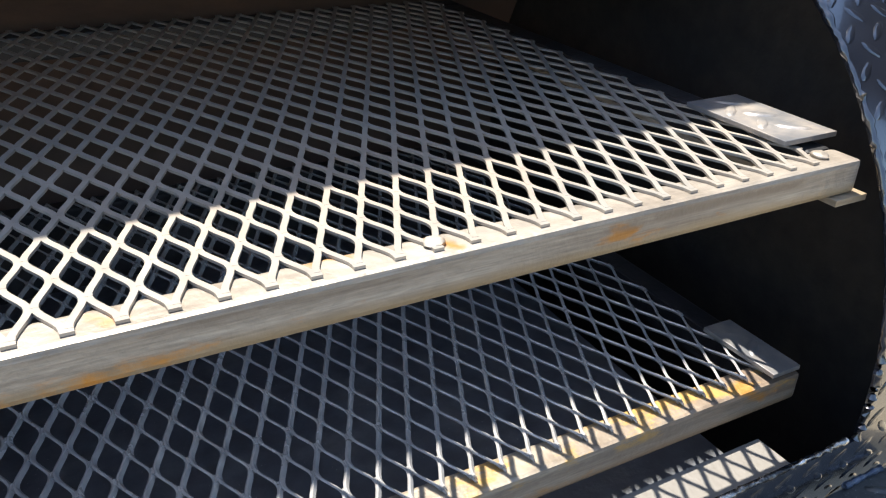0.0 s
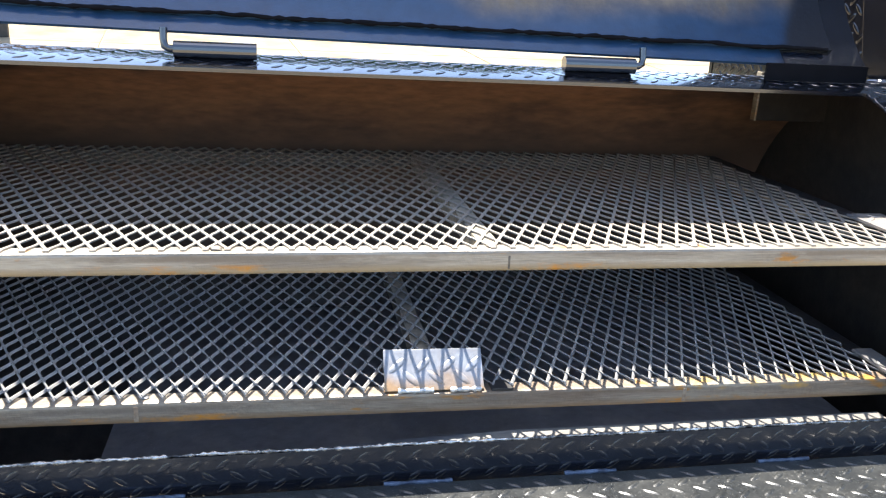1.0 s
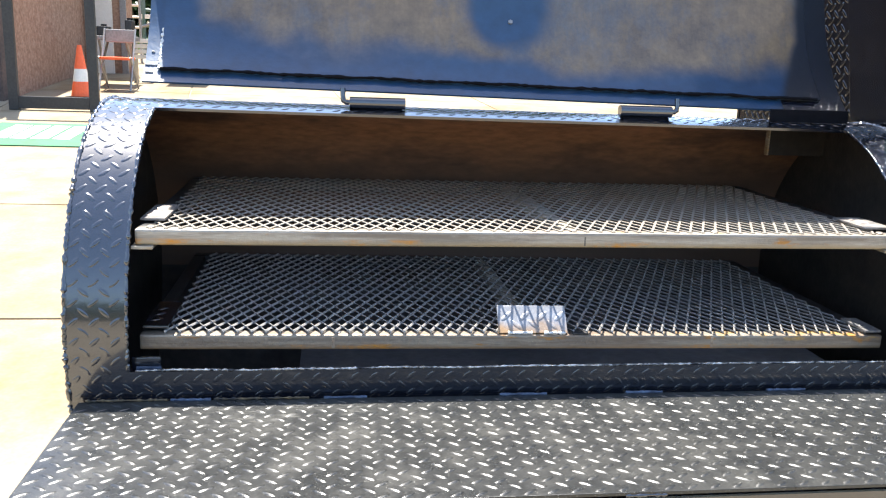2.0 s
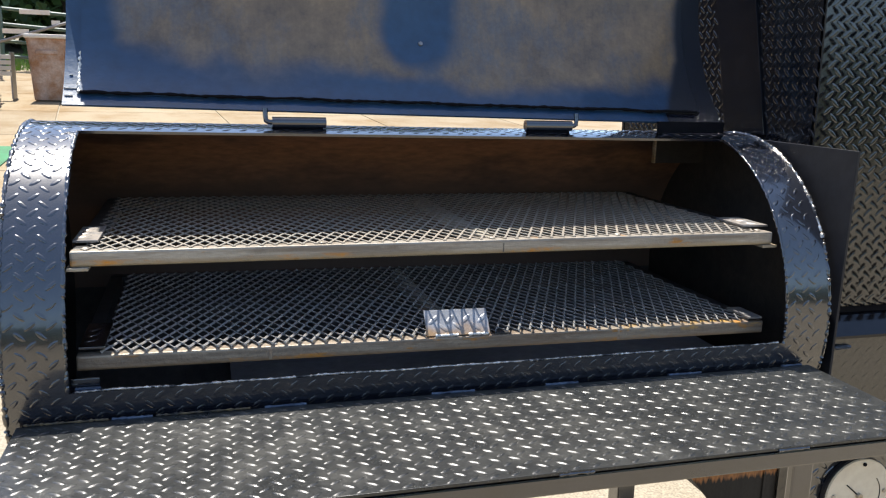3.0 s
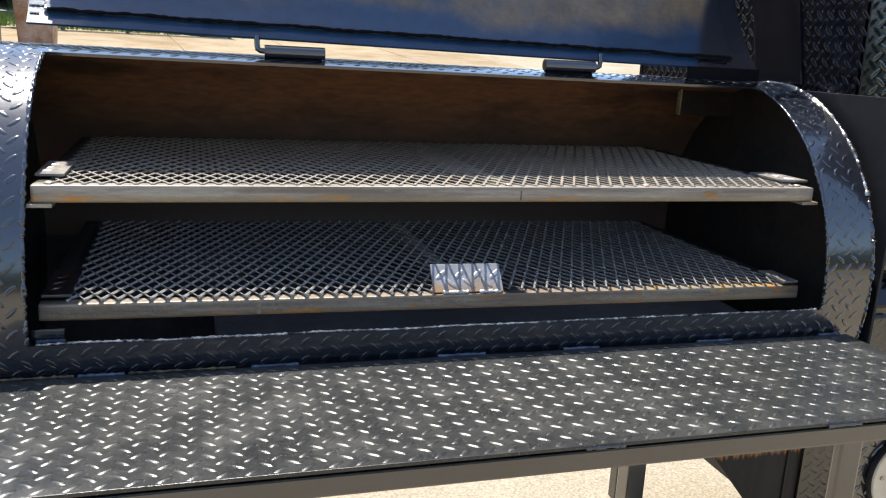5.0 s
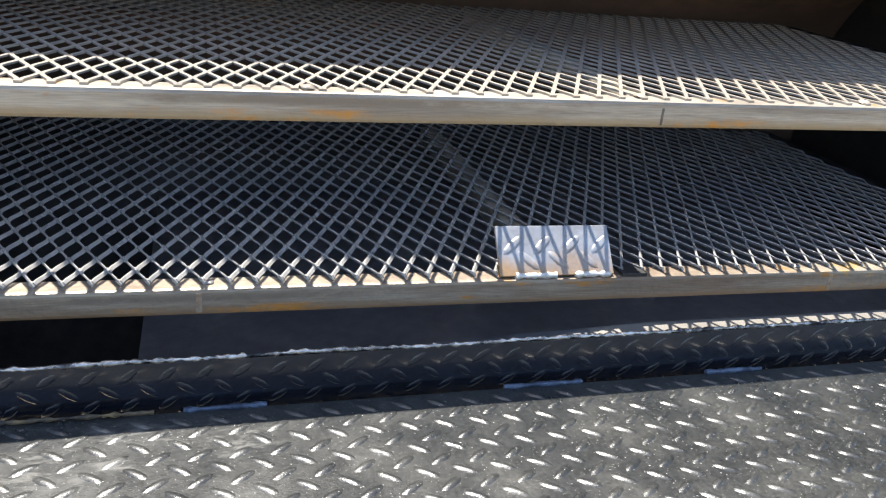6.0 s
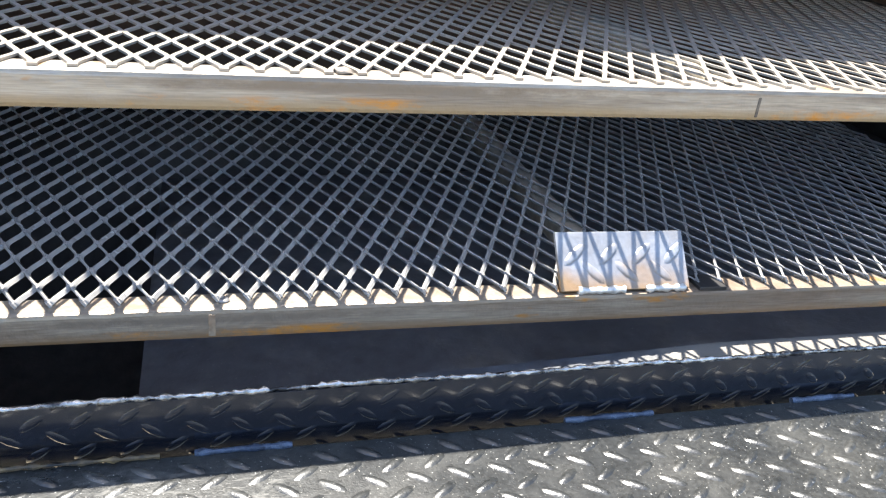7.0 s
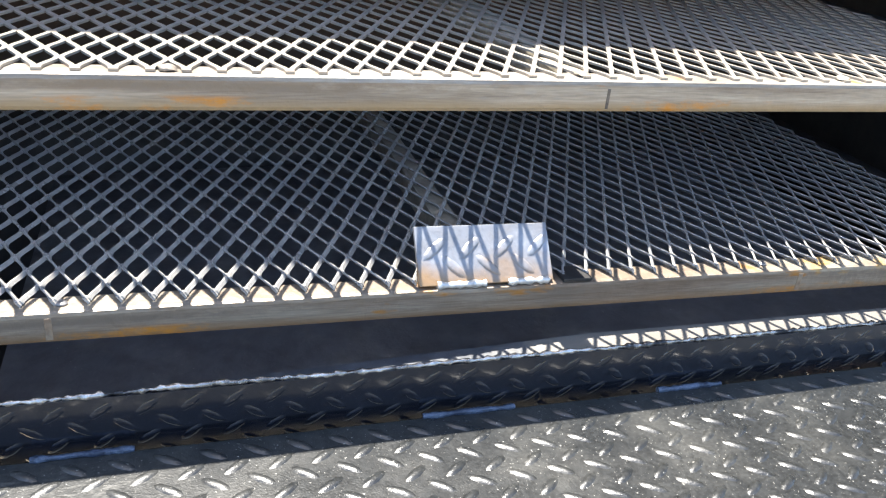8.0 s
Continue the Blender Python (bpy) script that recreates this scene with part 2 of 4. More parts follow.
    black.outputs[0].default_value = (0.006, 0.008, 0.014, 1)
    l.new(blend("MIX", dark.outputs[0], mix.outputs[2], black.outputs[0]), b.inputs["Base Color"])
    return m


def tab_steel():
    """Bare tread plate with a rust stain that creeps up from its welded foot."""
    m = material("stained_tab_steel", (0.27, 0.28, 0.30), 0.42, 0.35, grain=0.2, second=(0.22, 0.22, 0.23), spot_scale=30, bump=0.2)
    n, l = m.node_tree.nodes, m.node_tree.links
    b = n["Principled BSDF"]
    geo, sep, wob = n.new("ShaderNodeTexCoord"), n.new("ShaderNodeSeparateXYZ"), n.new("ShaderNodeTexNoise")
    wob.inputs["Scale"].default_value, wob.inputs["Detail"].default_value = 35, 6
    l.new(geo.outputs["Object"], sep.inputs[0])
    l.new(geo.outputs["Object"], wob.inputs[0])
    up = n.new("ShaderNodeMath")
    up.operation = "MULTIPLY_ADD"
    up.inputs[1].default_value = 0.04
    l.new(wob.outputs[0], up.inputs[0])
    l.new(sep.outputs[2], up.inputs[2])
    edge = n.new("ShaderNodeMapRange")
    edge.inputs[1].default_value, edge.inputs[2].default_value = 1.074, 1.056
    l.new(up.outputs[0], edge.inputs[0])
    mix = n.new("ShaderNodeMix")
    mix.data_type = "RGBA"
    mix.inputs[7].default_value = (0.30, 0.19, 0.10, 1)
    l.new(edge.outputs[0], mix.inputs[0])
    l.new(b.inputs["Base Color"].links[0].from_socket, mix.inputs[6])
    l.new(mix.outputs[2], b.inputs["Base Color"])
    return m


def masked(m, axis_rows, colour, wobble=0.004, noise_scale=70, patchy=None):
    """Mixes a second colour into a surface inside a soft-edged range: rows are (axis, low, high)."""
    n, l = m.node_tree.nodes, m.node_tree.links
    b = n["Principled BSDF"]
    geo, sep, wob = n.new("ShaderNodeTexCoord"), n.new("ShaderNodeSeparateXYZ"), n.new("ShaderNodeTexNoise")
    wob.inputs["Scale"].default_value, wob.inputs["Detail"].default_value = noise_scale, 6
    stretch = n.new("ShaderNodeMapping")
    stretch.inputs["Scale"].default_value = (0.35, 1.0, 1.0)
    l.new(geo.outputs["Object"], stretch.inputs[0])
    l.new(geo.outputs["Object"], sep.inputs[0])
    l.new(stretch.outputs[0], wob.inputs[0])
    total = None
    for axis, low, high in axis_rows:
        moved = n.new("ShaderNodeMath")
        moved.operation = "MULTIPLY_ADD"
        moved.inputs[1].default_value = wobble
        l.new(wob.outputs[0], moved.inputs[0])
        l.new(sep.outputs[axis], moved.inputs[2])
        for edge, sign in ((low, 1), (high, -1)):
            r = n.new("ShaderNodeMapRange")
            r.interpolation_type = "SMOOTHSTEP"
            soft = wobble * 0.8
            r.inputs[1].default_value, r.inputs[2].default_value = edge + wobble / 2 - sign * soft, edge + wobble / 2 + sign * soft
            l.new(moved.outputs[0], r.inputs[0])
            if total is None:
                total = r.outputs[0]
            else:
                k = n.new("ShaderNodeMath")
                k.operation = "MULTIPLY"
                l.new(total, k.inputs[0])
                l.new(r.outputs[0], k.inputs[1])
                total = k.outputs[0]
    if patchy:
        pn = n.new("ShaderNodeTexNoise")
        pn.inputs["Scale"].default_value, pn.inputs["Detail"].default_value, pn.inputs["Roughness"].default_value = patchy[0], 8, 0.7
        l.new(stretch.outputs[0], pn.inputs[0])
        pr = n.new("ShaderNodeMapRange")
        pr.inputs[1].default_value, pr.inputs[2].default_value = patchy[1], patchy[1] + 0.08
        l.new(pn.outputs[0], pr.inputs[0])
        k = n.new("ShaderNodeMath")
        k.operation = "MULTIPLY"
        l.new(total, k.inputs[0])
        l.new(pr.outputs[0], k.inputs[1])
        total = k.outputs[0]
    mix = n.new("ShaderNodeMix")
    mix.data_type = "RGBA"
    mix.inputs[7].default_value = (*colour, 1)
    l.new(total, mix.inputs[0])
    l.new(b.inputs["Base Color"].links[0].from_socket, mix.inputs[6])
    l.new(mix.outputs[2], b.inputs["Base Color"])
    return m


def burnt_steel():
    """Orange rust whose lower edge breaks into ragged upright scorch marks."""
    m = material("burnt_orange_rust", (0.50, 0.215, 0.065), 0.6, grain=0.35, scale=60, second=(0.25, 0.11, 0.045), spot_scale=9, streak=(3.0, 1.0, 0.5), bump=0.2)
    n, l = m.node_tree.nodes, m.node_tree.links
    b = n["Principled BSDF"]
    geo, sep, mp, comb = n.new("ShaderNodeTexCoord"), n.new("ShaderNodeSeparateXYZ"), n.new("ShaderNodeMapping"), n.new("ShaderNodeTexNoise")
    mp.inputs["Scale"].default_value = (9.0, 1.0, 0.6)
    comb.inputs["Scale"].default_value, comb.inputs["Detail"].default_value = 14, 5
    l.new(geo.outputs["Object"], sep.inputs[0])
    l.new(geo.outputs["Object"], mp.inputs[0])
    l.new(mp.outputs[0], comb.inputs[0])
    up = n.new("ShaderNodeMath")
    up.operation = "MULTIPLY_ADD"
    up.inputs[1].default_value = 0.045
    l.new(comb.outputs[0], up.inputs[0])
    l.new(sep.outputs[2], up.inputs[2])
    edge = n.new("ShaderNodeMapRange")
    edge.inputs[1].default_value, edge.inputs[2].default_value = 0.664, 0.655
    l.new(up.outputs[0], edge.inputs[0])
    mix = n.new("ShaderNodeMix")
    mix.data_type = "RGBA"
    mix.inputs[7].default_value = (0.012, 0.011, 0.011, 1)
    l.new(edge.outputs[0], mix.inputs[0])
    l.new(b.inputs["Base Color"].links[0].from_socket, mix.inputs[6])
    l.new(mix.outputs[2], b.inputs["Base Color"])
    return m


def bar_steel(name, base, second, low, stain, orange=0.545):
    """Mill steel of a rack's front bar with a tan stain along its lower edge."""
    m = material(name, base, 0.42, 0.3, grain=0.25, scale=90, second=second, spots=0.49, spot_scale=7, streak=(0.5, 1.0, 9.0), bump=0.35, bump_scale=110, rust=0.645)
    m = masked(m, ((2, low + 0.016, low + 0.0225),), (0.20, 0.165, 0.13), 0.003, 45, (12, 0.50))
    m = masked(m, ((2, 0.5, low + 0.008),), stain, 0.006, 40)
    return masked(m, ((2, low + 0.002, low + 0.0115),), (0.50, 0.215, 0.030), 0.003, 60, (14, orange))


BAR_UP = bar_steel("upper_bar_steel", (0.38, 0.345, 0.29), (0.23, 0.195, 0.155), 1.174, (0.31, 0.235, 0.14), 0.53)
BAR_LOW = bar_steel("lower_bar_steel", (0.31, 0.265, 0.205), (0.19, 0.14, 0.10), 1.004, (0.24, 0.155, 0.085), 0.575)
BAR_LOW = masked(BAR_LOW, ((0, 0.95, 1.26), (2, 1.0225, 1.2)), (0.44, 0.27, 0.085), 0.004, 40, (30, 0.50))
# the baffle's sunlit front lip, its brightness put into a paler colour
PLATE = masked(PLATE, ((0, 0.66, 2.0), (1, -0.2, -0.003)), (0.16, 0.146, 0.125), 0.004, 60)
DUSTY = masked(DUSTY, ((0, 0.10, 0.345), (1, -0.128, -0.066)), (0.095, 0.093, 0.085), 0.03, 25, (60, 0.53))
# the drum's inner wall turns darker below a wavering edge
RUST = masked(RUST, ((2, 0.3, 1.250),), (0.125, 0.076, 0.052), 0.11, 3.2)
LINING = lid_lining()
BURNT = burnt_steel()
TAB = tab_steel()
WELD = material("painted_weld", (0.085, 0.11, 0.16), 0.3, 0.2, grain=0.3, scale=200, second=(0.025, 0.035, 0.06), spot_scale=60, bump=0.5, bump_scale=300)
SPATTER = material("bright_weld_spatter", (0.62, 0.60, 0.56), 0.35, 0.5, grain=0.3, scale=150, bump=0.4)
TAN = material("tan_joint_bead", (0.20, 0.13, 0.055), 0.7, grain=0.4, scale=120, second=(0.03, 0.026, 0.022), spots=0.44, spot_scale=40)
RUBBER = material("dead_black", (0.005, 0.005, 0.007), 0.8, grain=0.3, spec=0.1)
# bright speckled colour that stands for glints on glossy black edges
GLINT_EDGE = material("painted_glint_edge", (0.62, 0.58, 0.52), 0.25, 0.9, grain=0.4, scale=150, second=(0.045, 0.045, 0.047), spots=0.50, spot_scale=45, bump=0.4, bump_scale=350)
STAIN = material("faint_weld_stain", (0.27, 0.19, 0.13), 0.5, 0.2, grain=0.3, scale=150, second=(0.36, 0.30, 0.22), spot_scale=60)
CONCRETE = material("pale_concrete", (0.235, 0.185, 0.115), 0.85, grain=0.15, scale=60, second=(0.185, 0.125, 0.06), spots=0.54, spot_scale=1.3, bump=0.25, bump_scale=90, per_object=0.08)
WHITE = material("white_enamel", (0.72, 0.68, 0.60), 0.4, grain=0.06, second=(0.66, 0.61, 0.52))
GREEN = material("green_mat", (0.02, 0.16, 0.06), 0.7, grain=0.2, second=(0.03, 0.12, 0.05))
GATE_PAINT = material("green_gate_paint", (0.05, 0.10, 0.08), 0.4, grain=0.2, second=(0.10, 0.14, 0.12))
BRICK = material("tan_brick", (0.33, 0.20, 0.13), 0.85, grain=0.3, scale=30, second=(0.24, 0.13, 0.08), spot_scale=12)
# brick darkened on purpose, for its reflection in the cabinet's side
DARK_BRICK = material("darkened_brick", (0.10, 0.065, 0.05), 0.85, grain=0.3, scale=30, second=(0.06, 0.045, 0.04), spot_scale=3)
DIAL = material("cream_dial_enamel", (0.62, 0.55, 0.42), 0.4, grain=0.06, second=(0.56, 0.48, 0.36), spot_scale=30)
PLASTIC = material("weathered_bin_plastic", (0.45, 0.34, 0.27), 0.6, grain=0.2, second=(0.30, 0.15, 0.07), spots=0.5, spot_scale=3.5)
ORANGE = material("orange_plastic", (0.80, 0.12, 0.03), 0.5, grain=0.1)
GREY_METAL = material("grey_folding_metal", (0.28, 0.27, 0.26), 0.45, 0.5, grain=0.2)
BARK = material("bark", (0.07, 0.05, 0.035), 0.9, grain=0.4, scale=20)
LEAF = material("leaf", (0.035, 0.075, 0.018), 0.6, grain=0.4, scale=2, second=(0.06, 0.10, 0.02), spot_scale=0.6)
GRASS = material("grass", (0.12, 0.24, 0.03), 0.8, grain=0.3, scale=6, second=(0.16, 0.22, 0.05))

def lug_profile(rings, high):
    out = []
    for scale, up in rings:
        for i in range(8):
            a = i * math.tau / 8
            out.append((0.0140 * scale * math.cos(a), 0.0044 * scale * math.sin(a), high * up))
    return out


LUG = lug_profile(((1.0, 0.0), (0.80, 0.80), (0.42, 1.0)), 0.0013)
DRUM_LUG = [(x * 0.78, y * 0.85, h * 0.62) for x, y, h in LUG]
WORN_LUG = [(x * 0.84, y * 0.95, h) for x, y, h in lug_profile(((1.0, 0.0), (0.66, 0.75), (0.2, 1.0)), 0.0015)]


def lugs(bm, spots, place, shape=LUG):
    """Raised tread lugs: spots are (u, v, turn); place(u, v, h) gives the point on the plate."""
    for u, v, turn in spots:
        c, s = math.cos(turn), math.sin(turn)
        vs = [bm.verts.new(place(u + x * c - y * s, v + x * s + y * c, h)) for x, y, h in shape]
        for k in (0, 8):
            for i in range(8):
                j = (i + 1) % 8
                f = bm.faces.new((vs[k + i], vs[k + j], vs[k + 8 + j], vs[k + 8 + i]))
                f.smooth = True
        bm.faces.new(vs[16:]).smooth = True


def lug_grid(u0, u1, v0, v1, pitch=0.0305, keep=None, seed=1, phase=None, turn=42):
    """Spots of a tread pattern: two crossed lattices; phase is the place of one lug of the first."""
    rng, out = random.Random(seed), []
    pu, pv = phase or (u0, v0 + 0.004 + pitch / 2)
    for k, (du, dv) in enumerate(((0.0, 0.0), (pitch / 2, pitch / 2))):
        i0, i1 = math.floor((u0 - pu - du) / pitch), math.ceil((u1 - pu - du) / pitch)
        j0, j1 = math.floor((v0 - pv - dv) / pitch), math.ceil((v1 - pv - dv) / pitch)
        for j in range(j0, j1 + 1):
            for i in range(i0, i1 + 1):
                u, v = pu + du + i * pitch, pv + dv + j * pitch
                if u0 + 0.010 < u < u1 - 0.010 and v0 + 0.010 < v < v1 - 0.010 and (keep is None or keep(u, v)):
                    out.append((u, v, radians(turn if k else -turn) + rng.uniform(-0.05, 0.05)))
    return out


# ---- ground ----
def ground_z(y):
    return 0.080 * min(max(y, 0.0), 40.0)


bm = bmesh.new()
ys = [-150, -40, -10, 0, 5, 10, 20, 40, 80, 400]
rows = [[bm.verts.new((x, y, ground_z(y))) for x in (-400, -40, -10, 0, 10, 40, 400)] for y in ys]
for a, b in zip(rows, rows[1:]):
    for i in range(6):
        bm.faces.new((a[i], a[i + 1], b[i + 1], b[i]))
ground = tagged(part("ground", bm, GROUND), "sunlit sandy exposed-aggregate yard", "ground", kind="structure")

# ---- the smoker's drum ----
YC, ZC, R, RY, SKIN = 0.296, 1.017, 0.361, 0.346, 0.005
X0, X1, OX0, OX1 = -0.104, 1.367, -0.016, 1.270
A_SILL, A_TOP = math.asin((0.989 - ZC) / R), radians(76.2)


def drum(x, a, h=0.0):
    """A point on the drum, which is a little fuller at its near end than at the cabinet."""
    return Vector((x, YC - (RY + h) * math.cos(a), ZC + (R + 0.003 - 0.005 * x + h) * math.sin(a)))


smoker = thing("barrel_smoker", (0.64, YC, 0.0), "black tread-plate barrel smoker with its curved lid propped open", "smoker")
S = smoker.location


def shell_mesh():
    bm = bmesh.new()
    n = 72
    angles = sorted({A_SILL, A_TOP} | {A_SILL + (A_TOP - A_SILL) * k / 14 for k in range(1, 14)} | {A_TOP + (math.tau + A_SILL - A_TOP) * k / n for k in range(1, n)})
    xs = [X0, OX0, OX1, X1]
    out = [[bm.verts.new(drum(x, a)) for x in xs] for a in angles]
    inn = [[bm.verts.new(drum(x, a, -SKIN)) for x in xs] for a in angles]
    k = len(angles)
    hole = lambda i, j: j == 1 and A_SILL - 1e-6 <= angles[i] < A_TOP - 1e-6
    for i in range(k):
        q = (i + 1) % k
        for j in range(3):
            if hole(i, j):
                continue
            f = bm.faces.new((out[i][j], out[q][j], out[q][j + 1], out[i][j + 1]))
            f.smooth = True
            f = bm.faces.new((inn[i][j], inn[i][j + 1], inn[q][j + 1], inn[q][j]))
            # inner faces below 1 m take the darker floor steel
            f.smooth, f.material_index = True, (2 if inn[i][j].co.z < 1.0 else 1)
        if hole(i, 1):
            bm.faces.new((out[i][1], inn[i][1], inn[q][1], out[q][1]))
            bm.faces.new((out[i][2], out[q][2], inn[q][2], inn[i][2]))
        for j in (0, 3):
            bm.faces.new((out[i][j], inn[i][j], inn[q][j], out[q][j]))
    i, q = angles.index(A_SILL), angles.index(A_TOP)
    for e in (i, q):
        bm.faces.new((out[e][1], out[e][2], inn[e][2], inn[e][1]))
    keep = lambda u, v: not (OX0 - 0.012 < u < OX1 + 0.012 and A_SILL * R - 0.010 < v < A_TOP * R + 0.010)
    lugs(bm, lug_grid(X0, X1, -0.30, 0.75, 0.0299, keep, phase=(0.281, -0.0552)), lambda u, v, h: drum(u, v / R, h - 0.0002), DRUM_LUG)
    return bm


put(part("shell", shell_mesh(), [BLACK, RUST, FLOOR_STEEL], smoker), S)


def disc(x, r, thick):
    bm = bmesh.new()
    rod(bm, (x, YC, ZC), (x + thick, YC, ZC), r, n=72)
    for v in bm.verts:
        v.co.y = YC + (v.co.y - YC) * (RY - SKIN) / (R - SKIN)
    return bm


put(part("end_cap", disc(X0 + 0.001, R - SKIN + 0.002, 0.005), CAP, smoker), S)
put(part("end_cap", disc(X1 - 0.006, R - SKIN - 0.005, 0.005), CAP, smoker), S)

# uneven cut edge along the sill, its glints put into a bright colour
rng = random.Random(3)
pts, x = [], OX0 + 0.01
while x < OX1 - 0.01:
    pts.append(drum(x, A_SILL, -0.002) + Vector((0, rng.uniform(-0.0007, 0.0007), 0.001 + rng.uniform(-0.0004, 0.0004) + 0.0018 * noise.noise((x * 9, 0, 0)))))
    x += 0.004
put(part("sill_weld", bead(bmesh.new(), pts, 0.0019, n=8, rough=0.6, seed=3), GLINT_EDGE, smoker, "lumpy cut edge, its bright glints painted on", smooth=True), S)

# tuning plate over the drum's floor, a little higher at its far end
def tilted_plate():
    """A plate whose front lip climbs towards the far end and bends down behind."""
    bm = bmesh.new()
    rows = []
    for k in range(13):
        x = 0.232 + (1.215 - 0.232) * k / 12
        lip = min(0.966 + (x - 0.62) * 0.045, 0.9705)
        back = 0.905 + (x - 0.232) * 0.03
        bend = -0.004
        top = [(-0.043, lip), (bend, lip), (bend + 0.012, back), (0.55, back)]
        rows.append([bm.verts.new((x, y, z)) for y, z in top] + [bm.verts.new((x, y, z + 0.006)) for y, z in reversed(top)])
    for p, q in zip(rows, rows[1:]):
        for i in range(8):
            bm.faces.new((p[i], p[(i + 1) % 8], q[(i + 1) % 8], q[i]))
    bm.faces.new(rows[0][::-1])
    bm.faces.new(rows[-1])
    bmesh.ops.recalc_face_normals(bm, faces=bm.faces[:])
    return bm


# lumpy cut edges of the opening and the welded outer edge of the end band
def edge_bead(x, a0, a1, r, h, seed, step=0.011):
    pts = []
    for k in range(int((a1 - a0) / step) + 1):
        a = a0 + k * step
        pts.append(drum(x + 0.0012 * noise.noise((a * 40, seed, 0)), a, h + 0.001 * noise.noise((a * 55, 0, seed))))
    return bead(bmesh.new(), pts, r, n=8, rough=0.5, seed=seed)


put(part("edge_weld", edge_bead(OX0, A_SILL, A_TOP, 0.0030, -0.0015, 21), BLACK, smoker, smooth=True), S)
put(part("edge_weld", edge_bead(OX1, A_SILL, A_TOP, 0.0028, -0.0015, 22), BLACK, smoker, smooth=True), S)
# only the sunlit stretch of this weld is coloured bright, for its glints
put(part("edge_weld", edge_bead(X1 + 0.001, 0.50, 1.20, 0.0042, -0.0015, 23), GLINT_EDGE, smoker, "lumpy weld, the glints of its sunlit stretch painted on", smooth=True), S)
for a0, a1 in ((-0.6, 0.495), (1.205, 2.2)):
    put(part("edge_weld", edge_bead(X1 + 0.001, a0, a1, 0.0038, -0.0015, 25), BLACK, smoker, "lumpy glossy black weld", smooth=True), S)
put(part("edge_weld", edge_bead(X0 - 0.001, -0.6, 2.2, 0.0036, -0.0015, 24), BLACK, smoker, "lumpy glossy black weld", smooth=True), S)

put(part("baffle_plate", tilted_plate(), PLATE, smoker, "flat sooty steel baffle, its sunlit lip painted paler"), S)

# angle supports that carry the racks
for x0, z, y0, mat in ((-0.014, 1.1750, -0.006, STEEL), (1.236, 1.1750, 0.0, STEEL), (-0.014, 1.0060, 0.03, SOOT), (1.236, 0.9945, 0.03, SOOT)):
    put(part("rack_support", boxes(((x0, y0, z - 0.005), (x0 + 0.032, 0.585, z)), bevel=0.0006), mat, smoker), S)
put(part("gusset", boxes(((-0.015, -0.028, 0.972), (0.028, -0.022, 1.004)), bevel=0.001), BLACK, smoker, "small painted corner gusset"), S)

# ---- cooking racks ----
def expanded(x0, x1, y0, y1, z, width, thick, tilt, bond, pitch, long, sides):
    """A sheet of expanded metal: curving strands that meet in short bonds."""
    verts, faces = [], []
    ring = [(math.cos((k + 0.5) * math.tau / sides), math.sin((k + 0.5) * math.tau / sides)) for k in range(sides)]
    if sides == 4:
        ring = [(1, 1), (-1, 1), (-1, -1), (1, -1)]
    elif sides == 5:
        ring = [(1, 1), (-0.66, 1), (-1, 0.2), (-1, -1), (1, -1)]

    def strand(points, w, lean):
        start, last = len(verts), len(points) - 1
        for k, p in enumerate(points):
            q, r = points[max(k - 1, 0)], points[min(k + 1, last)]
            dx, dy = r[0] - q[0], r[1] - q[1]
            d = math.hypot(dx, dy)
            sx, sy = dy / d, -dx / d
            c, s = math.cos(lean), math.sin(lean)
            for u, v in ring:
                a, h = u * w / 2, v * thick / 2
                verts.append((p[0] + sx * (a * c - h * s), p[1] + sy * (a * c - h * s), p[2] + a * s + h * c))
        for k in range(last):
            o = start + k * sides
            for i in range(sides):
                j = (i + 1) % sides
                faces.append((o + i, o + j, o + sides + j, o + sides + i))
        faces.append(tuple(range(start, start + sides))[::-1])
        faces.append(tuple(range(start + last * sides, start + (last + 1) * sides)))

    half = long / 2
    n = int((y1 - y0) / half)
    bends = ((0.0, 0.0), (0.14, 0.05), (0.30, 0.22), (0.70, 0.78), (0.86, 0.95), (1.0, 1.0))
    for j in range(n + 1):
        y = y0 + j * half
        for i in range(-1, int((x1 - x0) / pitch) + 2):
            x = x0 + (i + 0.5 * (j % 2)) * pitch
            if not x0 <= x <= x1:
                continue
            lo, hi = (y - 0.003 if j == 0 else y - bond / 2), (y + 0.003 if j == n else y + bond / 2)
            strand([(x, lo, z - 0.0001), (x, hi, z - 0.0001)], width * (1.7 if tilt == 0 else 1.15), tilt)
            if j == n:
                continue
            for s in (-1, 1):
                x2 = x + s * pitch / 2
                if x0 - 0.001 <= x2 <= x1 + 0.001:
                    a, b = x + s * width * 0.36, x2 - s * width * 0.36
                    strand([(a + (b - a) * g, y + half * f, z + s * 0.00005) for f, g in bends], width, tilt)
    me = bpy.data.meshes.new("mesh")
    me.from_pydata(verts, [], faces)
    if sides > 5:
        me.polygons.foreach_set("use_smooth", [True] * len(me.polygons))
    return me


